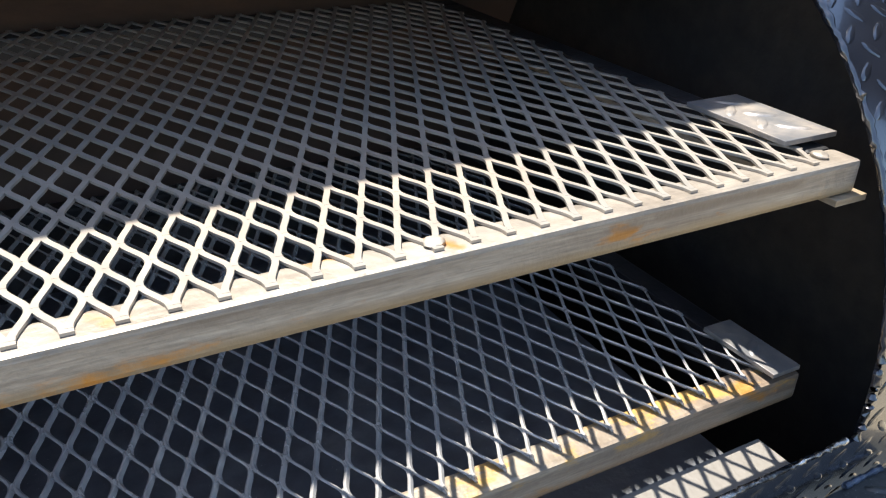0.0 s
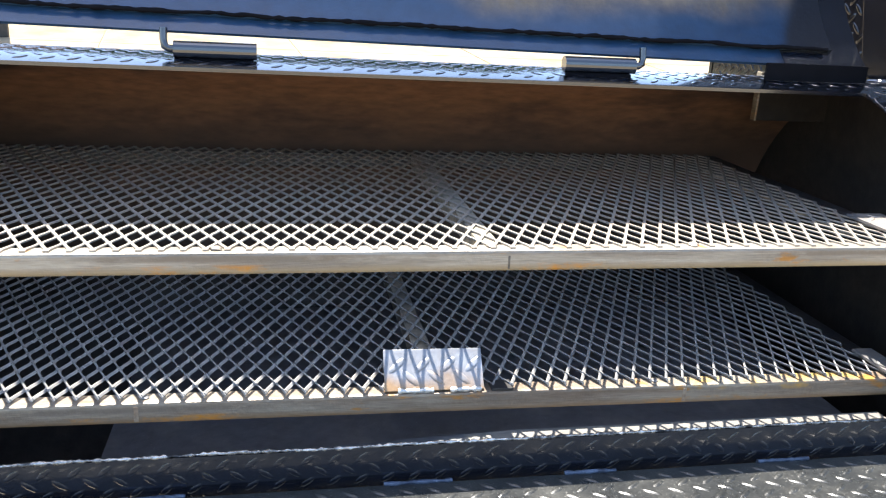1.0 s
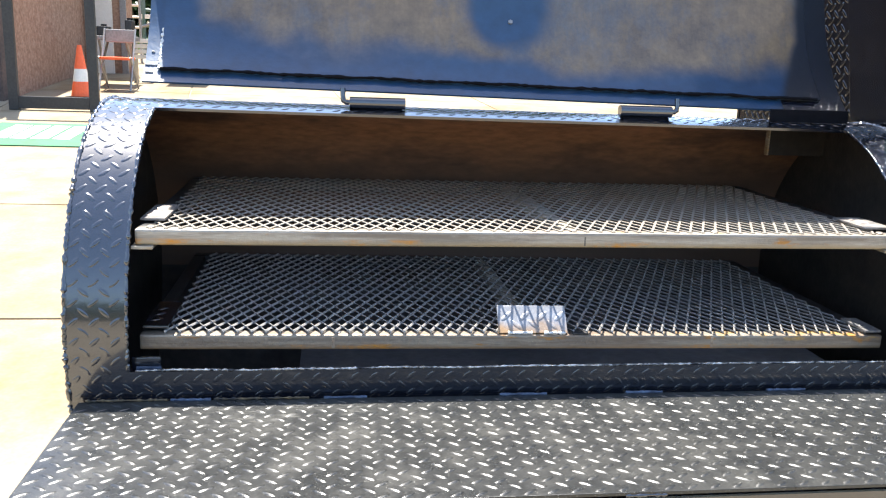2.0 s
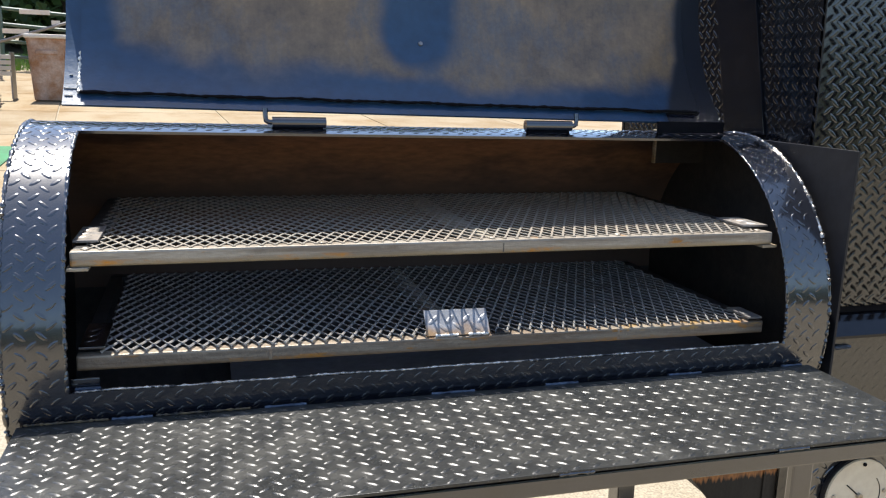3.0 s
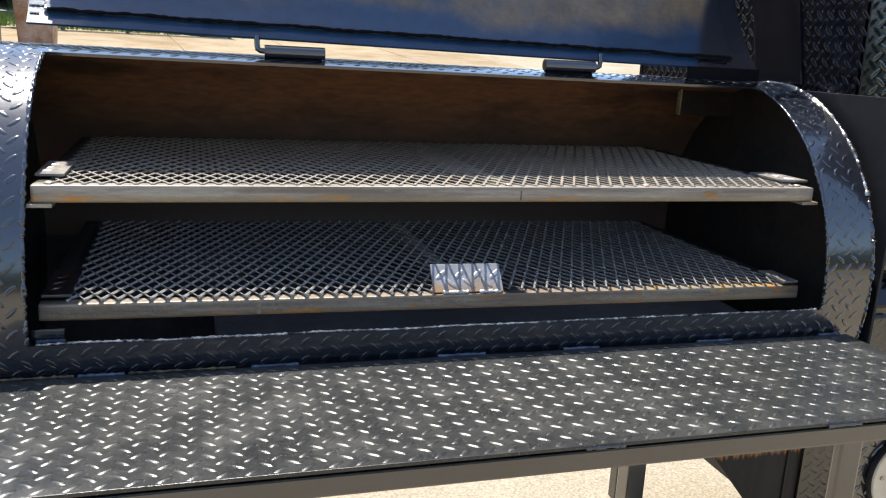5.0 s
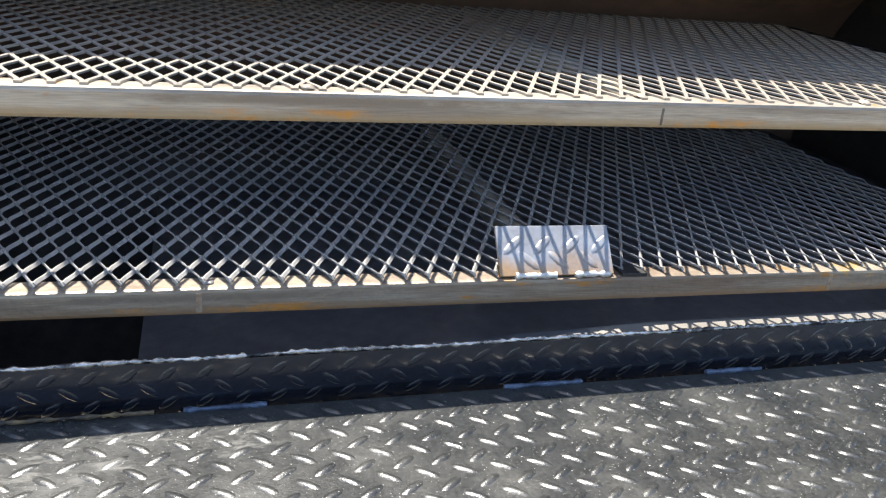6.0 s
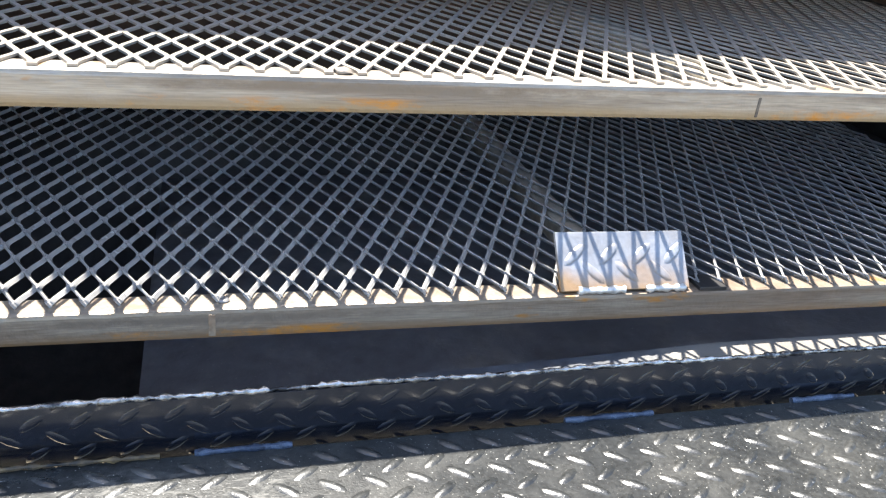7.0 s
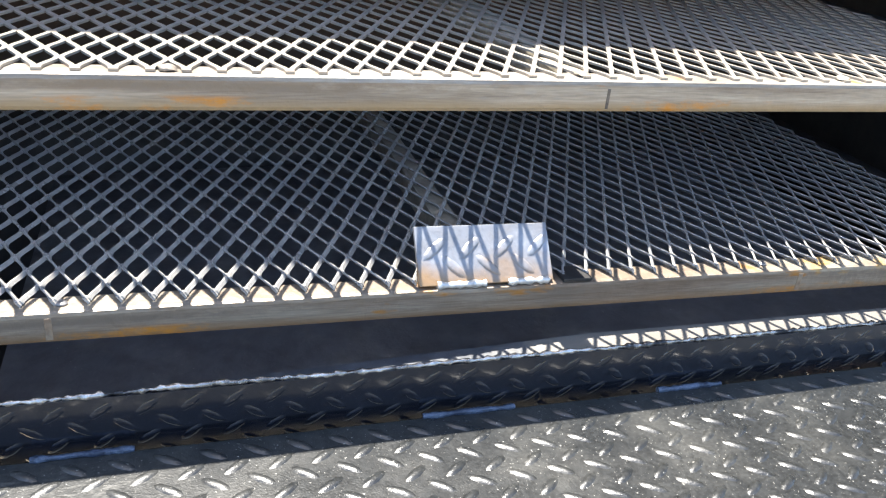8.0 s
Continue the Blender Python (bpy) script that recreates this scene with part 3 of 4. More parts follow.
def rack(name, label, x0, x1, y0, y1, z, mat_mesh, tilt, width, thick, first, front, pitch, long, sides, bar_mat, cross):
    base = (x0, y0, z - 0.0245)
    ob = thing(name, base, label, "rack", group="racks in the smoker")
    B = 0.0245
    bars = (("front_bar", (x0, y0, z - B), (x1, y0 + 0.025, z)), ("back_bar", (x0, y1 - 0.025, z - B), (x1, y1, z)),
            ("side_bar", (x0, y0 + 0.0255, z - B), (x0 + 0.025, y1 - 0.0255, z)), ("side_bar", (x1 - 0.025, y0 + 0.0255, z - B), (x1, y1 - 0.0255, z)),
            ("cross_bar", (cross, y0 + 0.0255, z - B), (cross + 0.025, y1 - 0.0255, z - 0.0005)))
    for part_name, lo, hi in bars:
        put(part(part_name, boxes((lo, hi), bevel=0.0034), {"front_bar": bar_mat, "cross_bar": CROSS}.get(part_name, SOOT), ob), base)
    me = expanded(first, x1 - 0.020, y0 + front, y1 - 0.004, z + thick / 2 + (0.0015 if tilt else 0.0004), width, thick, tilt, 0.006, pitch, long, sides)
    me.materials.append(mat_mesh)
    sheet = new("mesh_sheet", me)
    sheet.parent = ob
    put(sheet, base)
    return ob, base


upper, UB = rack("cooking_rack", "bare steel upper rack of flattened expanded mesh, sunlit along its front", -0.009, 1.260, 0.0, 0.575, 1.200, GRATE, 0.0, 0.0036, 0.0017, 0.0134, 0.009, 0.02233, 0.0468, 4, BAR_UP, 0.672)
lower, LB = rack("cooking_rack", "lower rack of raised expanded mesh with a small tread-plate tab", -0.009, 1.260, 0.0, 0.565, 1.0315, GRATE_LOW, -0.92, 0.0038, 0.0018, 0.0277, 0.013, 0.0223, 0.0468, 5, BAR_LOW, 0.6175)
lower.rotation_euler.y = 0.0095
lower.rotation_euler.z = upper.rotation_euler.z = 0.004


def plate_patch(name, parent, base, lo, hi, z, mat, m=None, label=""):
    """A scrap of tread plate with its lugs."""
    bm = boxes(((lo[0], lo[1], z), (hi[0], hi[1], z + 0.004)), bevel=0.0006)
    lugs(bm, lug_grid(lo[0], hi[0], lo[1], hi[1]), lambda u, v, h: Vector((u, v, z + 0.004 + h)))
    if m:
        bm.transform(m)
    return put(part(name, bm, mat, parent, label), base)


plate_patch("corner_plate", upper, UB, (-0.010, 0.048), (0.028, 0.175), 1.2045, PATCH)
plate_patch("corner_plate", upper, UB, (1.217, 0.032), (1.271, 0.128), 1.2045, PATCH)
plate_patch("corner_plate", lower, LB, (-0.006, 0.010), (0.033, 0.145), 1.0390, BLACK)
plate_patch("corner_plate", lower, LB, (1.225, -0.001), (1.255, 0.073), 1.0370, PATCH)
tilt_tab = Matrix.Translation((0, 0.006, 1.0318)) @ Matrix.Rotation(radians(50), 4, "X")
bm = boxes(((0.565, 0.0, 0.0), (0.683, 0.050, 0.004)), bevel=0.0006)
bm.transform(tilt_tab)
tab = put(part("tab", bm, TAB, lower, "small upright tread-plate tab with a rusty foot"), LB)
for spot in lug_grid(0.565, 0.683, -0.004, 0.053):
    bm = bmesh.new()
    lugs(bm, [spot], lambda u, v, h: tilt_tab @ Vector((u, v, 0.0039 + h)))
    part("tread_lug", bm, TAB, tab)

for k, (x0, x1) in enumerate(((0.580, 0.622), (0.642, 0.680))):
    pts = [(x, 0.0040 + 0.001 * noise.noise((x * 90, 2, 1)), 1.0340) for x in np.linspace(x0, x1, 14)]
    put(part("weld_bead", bead(bmesh.new(), pts, 0.0030, n=8, rough=0.4, seed=k), SPATTER, lower, "pale lumpy weld", smooth=True), LB)

# ---- folding shelf ----
SZ = 0.942
shelf = thing("folding_shelf", (0.64, -0.045, SZ - 0.03), "dusty black tread-plate work shelf on the front of the smoker", "shelf")
SH = shelf.location
bm = boxes(((-0.090, -0.368, SZ - 0.005), (1.332, -0.051, SZ)), bevel=0.0008)
lugs(bm, lug_grid(-0.090, 1.332, -0.368, -0.051, 0.0308, phase=(0.584, -0.0957), turn=36), lambda u, v, h: Vector((u, v, SZ + h)), WORN_LUG)
put(part("top_plate", bm, DUSTY, shelf), SH)
put(part("front_rail", boxes(((-0.090, -0.366, SZ - 0.036), (1.332, -0.328, SZ - 0.0085)), bevel=0.003), BLACK, shelf), SH)
put(part("back_rail", boxes(((-0.090, -0.090, SZ - 0.036), (1.332, -0.050, SZ - 0.0055)), bevel=0.003), BLACK, shelf), SH)
for x in (-0.090, 0.62, 1.292):
    put(part("side_rail", boxes(((x, -0.327, SZ - 0.036), (x + 0.04, -0.091, SZ - 0.0055)), bevel=0.003), BLACK, shelf), SH)

# ---- lid, propped open on its hinges ----
HY, HZ, PHI, ARC, RL = 0.258, 1.403, radians(40), 0.56, 0.384


def lid_at(x, s, h=0.0):
    """A point on the open lid: s along its curve from the hinge, h towards its outer side."""
    a = PHI + s / RL
    cy, cz = HY - RL * math.sin(PHI), HZ + RL * math.cos(PHI)
    return Vector((x, cy + (RL + h) * math.sin(a), cz - (RL + h) * math.cos(a) + 0.014 - 0.0132 * x))


def curved(x0, x1, s0, s1, h0, h1, n=20):
    bm = bmesh.new()
    rows = []
    for k in range(n + 1):
        s = s0 + (s1 - s0) * k / n
        rows.append([bm.verts.new(lid_at(x, s, h)) for x, h in ((x0, h0), (x1, h0), (x1, h1), (x0, h1))])
    for a, b in zip(rows, rows[1:]):
        for i in range(4):
            f = bm.faces.new((a[i], b[i], b[(i + 1) % 4], a[(i + 1) % 4]))
            f.smooth = i in (0, 2)
    bm.faces.new(rows[0])
    bm.faces.new(rows[-1][::-1])
    bmesh.ops.recalc_face_normals(bm, faces=bm.faces[:])
    return bm


lid = put(part("lid", curved(-0.018, 1.250, 0.027, ARC, 0.0, 0.005), LINING, smoker, "open curved lid, bare scale inside framed by black paint with sky blue tinted in"), S)
part("rim", curved(-0.045, 1.167, 0.0, 0.050, 0.0055, 0.0095, 4), LINING, lid)
part("rim", curved(1.1675, 1.300, 0.002, 0.050, 0.0055, 0.0095, 4), BLACK, lid)
part("rim", curved(-0.045, 0.010, 0.0505, ARC, 0.0055, 0.0095), LINING, lid)
part("rim", curved(1.235, 1.300, 0.0505, ARC, 0.0055, 0.0095), BLACK, lid)
part("rim", curved(0.0205, 1.2345, ARC - 0.05, ARC + 0.02, 0.0055, 0.0095, 4), BLACK, lid)
# black tube laid along the rim to draw the shadow in its gap
pts, x = [], -0.016
while x < 1.246:
    pts.append(lid_at(x, 0.0255 + 0.003 * noise.noise((x * 12, 2, 0)) + 0.002 * noise.noise((x * 45, 5, 0)), -0.002))
    x += 0.008
part("rim_gap_line", bead(bmesh.new(), pts, 0.0027, n=8, rough=0.35, seed=5), RUBBER, lid, "uneven black line drawn for the shaded gap along the rim", smooth=True)
pts = [lid_at(-0.019 + 0.0035 * noise.noise((k * 0.6, 0, 3)), 0.028 + k * 0.003, 0.002) for k in range(32)]
part("weld", bead(bmesh.new(), pts, 0.0024, n=8, rough=0.85, seed=6), SPATTER, lid, "bright lumpy weld", smooth=True)
for x0, x1, s in ((-0.044, -0.020, 0.040), (-0.042, -0.028, 0.022), (-0.036, -0.030, 0.070)):
    part("weld", bead(bmesh.new(), [lid_at(x0 + (x1 - x0) * k / 8, s, 0.004) for k in range(9)], 0.0016, rough=0.5, seed=7), SPATTER, lid, smooth=True)
bm = bmesh.new()
p, q = lid_at(0.631, 0.172, -0.004), lid_at(0.631, 0.172, 0.004)
rod(bm, p, q, 0.0045, n=6)
part("bolt", bm, GREY_METAL, lid, "small bright bolt end")

# hinges: a barrel on a plinth, with a bent pin at its outer end
for x0, x1, end in ((0.319, 0.420, -1), (0.828, 0.930, 1)):
    bm = bmesh.new()
    rod(bm, (x0, 0.250, 1.3870), (x1, 0.250, 1.3870), 0.0105, n=20)
    hinge = put(part("hinge", bm, BLACK, smoker, "black pin hinge", smooth=False), S)
    part("plinth", boxes(((x0 + 0.004, 0.246, 1.362), (x1 - 0.004, 0.262, 1.3765)), bevel=0.002), RUBBER, hinge)
    xe = x0 if end < 0 else x1
    pts = [(xe, 0.250, 1.3870), (xe + end * 0.006, 0.250, 1.3875), (xe + end * 0.011, 0.251, 1.390), (xe + end * 0.012, 0.252, 1.398), (xe + end * 0.012, 0.255, 1.412)]
    part("pin", bead(bmesh.new(), pts, 0.005, n=10, rough=0.02), BLACK, hinge, smooth=True)

# baffle by the smoke outlet; a strip of paler steel stands for its lit edge
put(part("smoke_baffle", boxes(((1.231, 0.420, 1.292), (1.368, 0.426, 1.372)), bevel=0.001), CAP, smoker), S)
put(part("lit_edge", boxes(((1.227, 0.416, 1.292), (1.2305, 0.430, 1.372)), bevel=0.0008), STEEL, smoker), S)

put(part("lid_stop", boxes(((1.137, 0.256, 1.374), (1.300, 0.262, 1.3985)), bevel=0.001), RUBBER, smoker, "flat black stop plate beside the lid"), S)

# stitch welds and thin tan beads along the shelf's joint
for x0, x1 in ((0.045, 0.105), (0.278, 0.346), (0.560, 0.638), (0.772, 0.836), (1.02, 1.09), (1.27, 1.315)):
    pts = [(x, -0.0505 + 0.001 * noise.noise((x * 60, 1, 1)), SZ + 0.001) for x in np.linspace(x0, x1, 16)]
    put(part("stitch_weld", bead(bmesh.new(), pts, 0.0026, n=8, rough=0.3, seed=int(x0 * 900)), WELD, shelf, smooth=True), SH)
for x0, x1 in ((-0.080, 0.040), (0.110, 0.255)):
    put(part("tan_joint", bead(bmesh.new(), [(x, -0.0515, SZ + 0.002 + 0.0008 * noise.noise((x * 80, 3, 3))) for x in np.linspace(x0, x1, 30)], 0.0018, n=7, rough=0.6, seed=8), TAN, shelf), SH)
for x0, x1 in ((0.66, 0.715), (1.02, 1.075)):
    pts = [(x, -0.3675, SZ - 0.005 + 0.001 * noise.noise((x * 70, 4, 1))) for x in np.linspace(x0, x1, 14)]
    put(part("stitch_weld", bead(bmesh.new(), pts, 0.0025, n=8, rough=0.35, seed=int(x0 * 900)), BLACK, shelf, smooth=True), SH)
put(part("weld_drip", boxes(((-0.008, -0.036, 0.984), (0.030, -0.030, 0.992)), bevel=0.002), WELD, smoker), S)

# weld marks on the racks
for x, z, y in ((0.7005, 1.200, 0.0),):
    put(part("weld_seam", boxes(((x - 0.0012, -0.0005, z - 0.0215), (x + 0.0012, 0.003, z - 0.0060)), bevel=0.0004), SEAM, upper), UB)
for x in (0.292, 0.940):
    put(part("weld_seam", boxes(((x - 0.0025, -0.0004, 1.0095), (x + 0.0025, 0.003, 1.0275)), bevel=0.0004), STAIN, lower), LB)


def blob(at, r, squash, seed):
    bm = bmesh.new()
    bmesh.ops.create_icosphere(bm, subdivisions=2, radius=r)
    for v in bm.verts:
        v.co *= 1 + 0.35 * noise.noise(v.co * 180 + Vector((seed, 0, 0)))
        v.co.z *= squash
        v.co += Vector(at)
    return bm


for k, (x, y) in enumerate(((0.683, 0.014), (1.235, 0.016), (0.012, 0.016), (0.381, 0.012), (0.930, 0.014))):
    put(part("weld_spot", blob((x, y, 1.2016), 0.0065, 0.35, k), BAR_UP, upper, smooth=True), UB)
for k, (x, y) in enumerate(((0.300, 0.013), (0.905, 0.015))):
    put(part("weld_spot", blob((x, y, 1.0325), 0.0045, 0.3, k + 9), PATCH, lower, smooth=True), LB)
put(part("scrap_plate", boxes(((0.692, 0.001, 1.0317), (0.719, 0.024, 1.0350)), bevel=0.0006), SOOT, lower), LB)

# ---- cabinet beside the drum ----
cab = thing("smoker_cabinet", (1.75, 0.4, 0.0), "tall black tread-plate cabinet standing beside the barrel", "cabinet")
C = cab.location
FY = 0.078


def leaning(bm):
    """The cabinet's upper half leans back a little."""
    for v in bm.verts:
        if v.co.z > 1.02:
            v.co.y += 0.045 * (v.co.z - 1.42)
    return bm


bm = boxes(((1.402, FY, 1.003), (2.30, FY + 0.005, 2.30)), bevel=0.001)
lugs(bm, lug_grid(1.402, 2.30, 1.003, 2.30), lambda u, v, h: Vector((u, FY - 0.28 * h, v)))
front = put(part("front_panel", leaning(bm), CABINET, cab), C)
bm = bmesh.new()
rod(bm, (1.592, FY - 0.002, 1.569), (1.592, FY + 0.001, 1.569), 0.007, n=16)
part("plug_hole", bm, RUBBER, front)
bm = boxes(((1.402, FY, 0.45), (2.30, FY + 0.005, 0.957)), bevel=0.001)
lugs(bm, lug_grid(1.402, 2.30, 0.45, 0.957), lambda u, v, h: Vector((u, FY - 0.28 * h, v)))
put(part("lower_panel", bm, CABINET, cab), C)
bm = bmesh.new()
ends = [[bm.verts.new((x, y, z)) for y, z in ((FY + 0.004, 0.958), (FY - 0.044, 0.958), (FY - 0.044, 0.964), (FY + 0.004, 1.002))] for x in (1.402, 2.30)]
for i in range(4):
    bm.faces.new((ends[0][i], ends[0][(i + 1) % 4], ends[1][(i + 1) % 4], ends[1][i]))
bm.faces.new(ends[0][::-1])
bm.faces.new(ends[1])
bmesh.ops.recalc_face_normals(bm, faces=bm.faces[:])
put(part("ledge", bm, SIDE, cab, "sloping black drip ledge"), C)
# flat black strip in place of the shade in the recess above the ledge
put(part("recess_shade", boxes(((1.4025, FY - 0.0025, 1.0035), (2.295, FY - 0.0002, 1.0160)), bevel=0.0006), RUBBER, cab), C)
put(part("stitch_weld", bead(bmesh.new(), [(x, FY - 0.004, 0.925) for x in np.linspace(1.49, 1.545, 12)], 0.005, rough=0.3, seed=2), WELD, cab, smooth=True), C)
bm = boxes(((1.402, FY + 0.0055, 0.45), (1.407, 0.90, 2.30)), bevel=0.001)
lugs(bm, lug_grid(FY + 0.01, 0.90, 1.2, 2.30, keep=lambda u, v: not 0.245 < u - 0.26 * (v - 1.37) < 0.40), lambda u, v, h: Vector((1.402 - h, u, v)))
put(part("side_panel", leaning(bm), SIDE, cab), C)
put(part("back_panel", boxes(((1.402, 0.901, 0.45), (2.30, 0.906, 2.30))), SIDE, cab), C)
put(part("side_panel", boxes(((2.295, FY + 0.0055, 0.45), (2.30, 0.900, 2.30))), SIDE, cab), C)
put(part("roof", boxes(((1.40, FY - 0.01, 2.301), (2.31, 0.95, 2.308))), CABINET, cab), C)
bm = boxes(((1.396, 0.245, 1.372), (1.4015, 0.395, 2.29)), bevel=0.001)
for v in bm.verts:
    v.co.y += 0.26 * (v.co.z - 1.372)
put(part("side_strip", bm, SIDE, cab, "plain flat black strip, slanting back"), C)
bm = boxes(((1.392, -0.045, 0.90), (1.398, 0.50, 1.362)), bevel=0.001)
for v in bm.verts:
    if v.co.y < 0 and v.co.z < 1.0:
        v.co.y += 0.003
put(part("end_plate", bm, END, cab), C)
for x in (1.43, 2.25):
    for y in (0.11, 0.85):
        put(part("leg", boxes(((x, y, ground_z(y) + 0.0), (x + 0.04, y + 0.04, 0.45)), bevel=0.003), CABINET, cab), C)

# heat-burnt web between the drum and the cabinet
bm = bmesh.new()
sides = [[bm.verts.new((x, y, z)) for x, z in ((1.124, 0.720), (1.4015, 0.720), (1.4015, 0.450), (1.348, 0.450))] for y in (0.085, 0.090)]
bm.faces.new(sides[0][::-1])
bm.faces.new(sides[1])
for i in range(4):
    bm.faces.new((sides[0][i], sides[0][(i + 1) % 4], sides[1][(i + 1) % 4], sides[1][i]))
bmesh.ops.recalc_face_normals(bm, faces=bm.faces[:])
web = put(part("web_plate", bm, BURNT, cab, "heat-burnt rusty plate, scorched black below"), C)
part("seam", boxes(((1.366, 0.0815, 0.455), (1.371, 0.0848, 0.719)), bevel=0.001), BURNT, web)

# posts under the drum
for x in (0.10, 1.120):
    put(part("leg", boxes(((x, 0.280, ground_z(0.28)), (x + 0.045, 0.325, 0.690)), bevel=0.003), BLACK, smoker), S)

# ---- gauge panel under the shelf ----
gp = thing("gauge_panel", (1.25, -0.325, 0.75), "black tread-plate panel hung under the shelf", "panel")
G = gp.location
bm = boxes(((1.110, -0.328, 0.62), (1.50, -0.323, 0.9055)), bevel=0.001)
lugs(bm, lug_grid(1.110, 1.50, 0.62, 0.903), lambda u, v, h: Vector((u, -0.328 - h, v)))
put(part("panel_plate", bm, BLACK, gp), G)
put(part("post", boxes(((1.072, -0.345, 0.10), (1.1095, -0.330, 0.9055)), bevel=0.003), BLACK, gp), G)


def dial(x, z, needle):
    base = (x, -0.336, z)
    ob = thing("dial_gauge", base, "round white dial with a thin black needle on a black panel", "gauge", group="dials under the shelf")
    bm = bmesh.new()
    rod(bm, (0, 0.007, 0), (0, 0.0, 0), 0.066, n=48)
    part("case", bm, SOOT, ob)
    bm = bmesh.new()
    rod(bm, (0, 0.0, 0), (0, -0.004, 0), 0.064, n=48)
    bmesh.ops.bevel(bm, geom=[e for e in bm.edges if len(e.link_faces) == 2 and e.calc_face_angle() > 1], offset=0.0012, segments=2, affect="EDGES")
    part("face", bm, DIAL, ob)
    bm = bmesh.new()
    rod(bm, (0, -0.004, 0), (0, -0.009, 0), 0.005, n=12)
    part("screw", bm, STEEL, ob)
    for a, r0, r1, w in needle:
        m = Matrix.Rotation(radians(a), 4, "Y")
        part("needle", box(bmesh.new(), (r0, -0.0052, -w), (r1, -0.0042, w), m=m), RUBBER, ob)
    pts = [(0.042 * math.cos(t), -0.0046, 0.042 * math.sin(t)) for t in np.linspace(-0.6, 0.7, 14)]
    part("scale_arc", bead(bmesh.new(), pts, 0.0006, n=5, rough=0.05), RUBBER, ob)
    for sx, sz in ((0.050, 0.004), (-0.050, 0.004), (0.004, 0.055)):
        bm = bmesh.new()
        rod(bm, (sx, -0.004, sz), (sx, -0.0065, sz), 0.0032, n=10)
        part("rivet", bm, STEEL if abs(sx) > 0.01 else RUBBER, ob)
    return ob


dial(1.209, 0.826, ((-140, 0.004, 0.034, 0.0010), (80, 0.004, 0.030, 0.0010)))
dial(1.352, 0.833, ((-130, 0.006, 0.030, 0.0010), (-130, 0.026, 0.044, 0.003), (130, 0.004, 0.040, 0.0010)))

# ---- the yard behind ----
k = 0
for j in range(8):
    y0 = 0.53 + 2.11 * j
    for i in range(-5, 5):
        x1 = -0.56 + 2.11 * i
        x0 = x1 - 2.11
        if j < 1 and i > 0:
            continue
        if j == 0 and x1 > -0.5:
            continue
        bm = bmesh.new()
        g = 0.009
        box(bm, (x0 + g, y0 + g, -0.03), (x1 - g, y0 + 2.11 - g, 0.012), 0.006)
        for v in bm.verts:
            v.co.x += 0.12 - 0.116 * v.co.y
            v.co.z += ground_z(v.co.y)
        part("concrete_slab", bm, CONCRETE, ground)

gx = ground_z


def wheelie_bin():
    y = 12.4
    base = (-1.99, y, gx(y) + 0.012)
    ob = thing("wheelie_bin", base, "rust-stained tan bin with a white lid", "bin")
    bm = bmesh.new()
    rows = []
    for z, w, d in ((0.0, 0.215, 0.23), (0.08, 0.220, 0.24), (0.84, 0.265, 0.29), (0.885, 0.280, 0.30)):
        rows.append([bm.verts.new((sx * w, sy * d, z)) for sx, sy in ((-1, -1), (1, -1), (1, 1), (-1, 1))])
    for a, b in zip(rows, rows[1:]):
        for i in range(4):
            bm.faces.new((a[i], a[(i + 1) % 4], b[(i + 1) % 4], b[i]))
    bm.faces.new(rows[0][::-1])
    bm.faces.new(rows[-1])
    bmesh.ops.bevel(bm, geom=[e for e in bm.edges if abs(e.verts[0].co.z - e.verts[1].co.z) > 0.02], offset=0.03, segments=2, affect="EDGES")
    part("body", bm, PLASTIC, ob)
    part("lid", box(bmesh.new(), (-0.298, -0.33, 0.887), (0.298, 0.31, 0.945), 0.02), WHITE, ob)
    part("grip_ridge", box(bmesh.new(), (-0.15, -0.305, 0.66), (0.15, -0.25, 0.72), 0.012), PLASTIC, ob)
    for sx in (-0.2, 0.2):
        bm = bmesh.new()
        rod(bm, (sx - 0.02, 0.22, 0.09), (sx + 0.02, 0.22, 0.09), 0.09, n=16)
        part("wheel", bm, RUBBER, ob)


def tube_gate():
    y = 17.2
    base = (-1.7, y, gx(y))
    ob = thing("farm_gate", base, "green tubular farm gate at the edge of the yard", "gate")
    for z in (0.31, 0.60, 0.92, 1.22):
        bm = bmesh.new()
        rod(bm, (-1.9, 0, z), (2.6, 0, z - 0.30), 0.035)
        part("rail", bm, GATE_PAINT, ob)
    for x in (-1.9, -0.6, 0.6, 2.6):
        bm = bmesh.new()
        rod(bm, (x, -0.04, 0.0), (x, -0.04, 1.12 - 0.067 * x), 0.04)
        part("upright", bm, GATE_PAINT, ob)
    bm = bmesh.new()
    rod(bm, (-1.98, -0.08, 0.56), (-0.70, -0.08, 0.98), 0.03)
    part("brace", bm, GREY_METAL, ob)
    for x, z in ((-1.55, 1.12), (-1.95, 0.74), (-0.98, 0.93)):
        part("sign_plate", box(bmesh.new(), (x, -0.07, z), (x + (0.16 if x > -1 else 0.55), -0.055, z + 0.09), 0.004), WHITE, ob)


def ladder_rack():
    y = 15.5
    base = (-3.77, y, gx(y) + 0.012)
    ob = thing("tube_rack", base, "pale metal tube rack beside the brick pier", "rack")
    for x in (-0.3, 0.45):
        bm = bmesh.new()
        rod(bm, (x, 0, 0), (x, 0, 1.30), 0.025)
        part("upright", bm, GREY_METAL, ob)
    for z in (0.64, 0.83, 1.04, 1.17, 1.28):
        bm = bmesh.new()
        rod(bm, (-0.3, 0, z), (0.45, 0, z), 0.022)
        part("rung", bm, WHITE, ob)


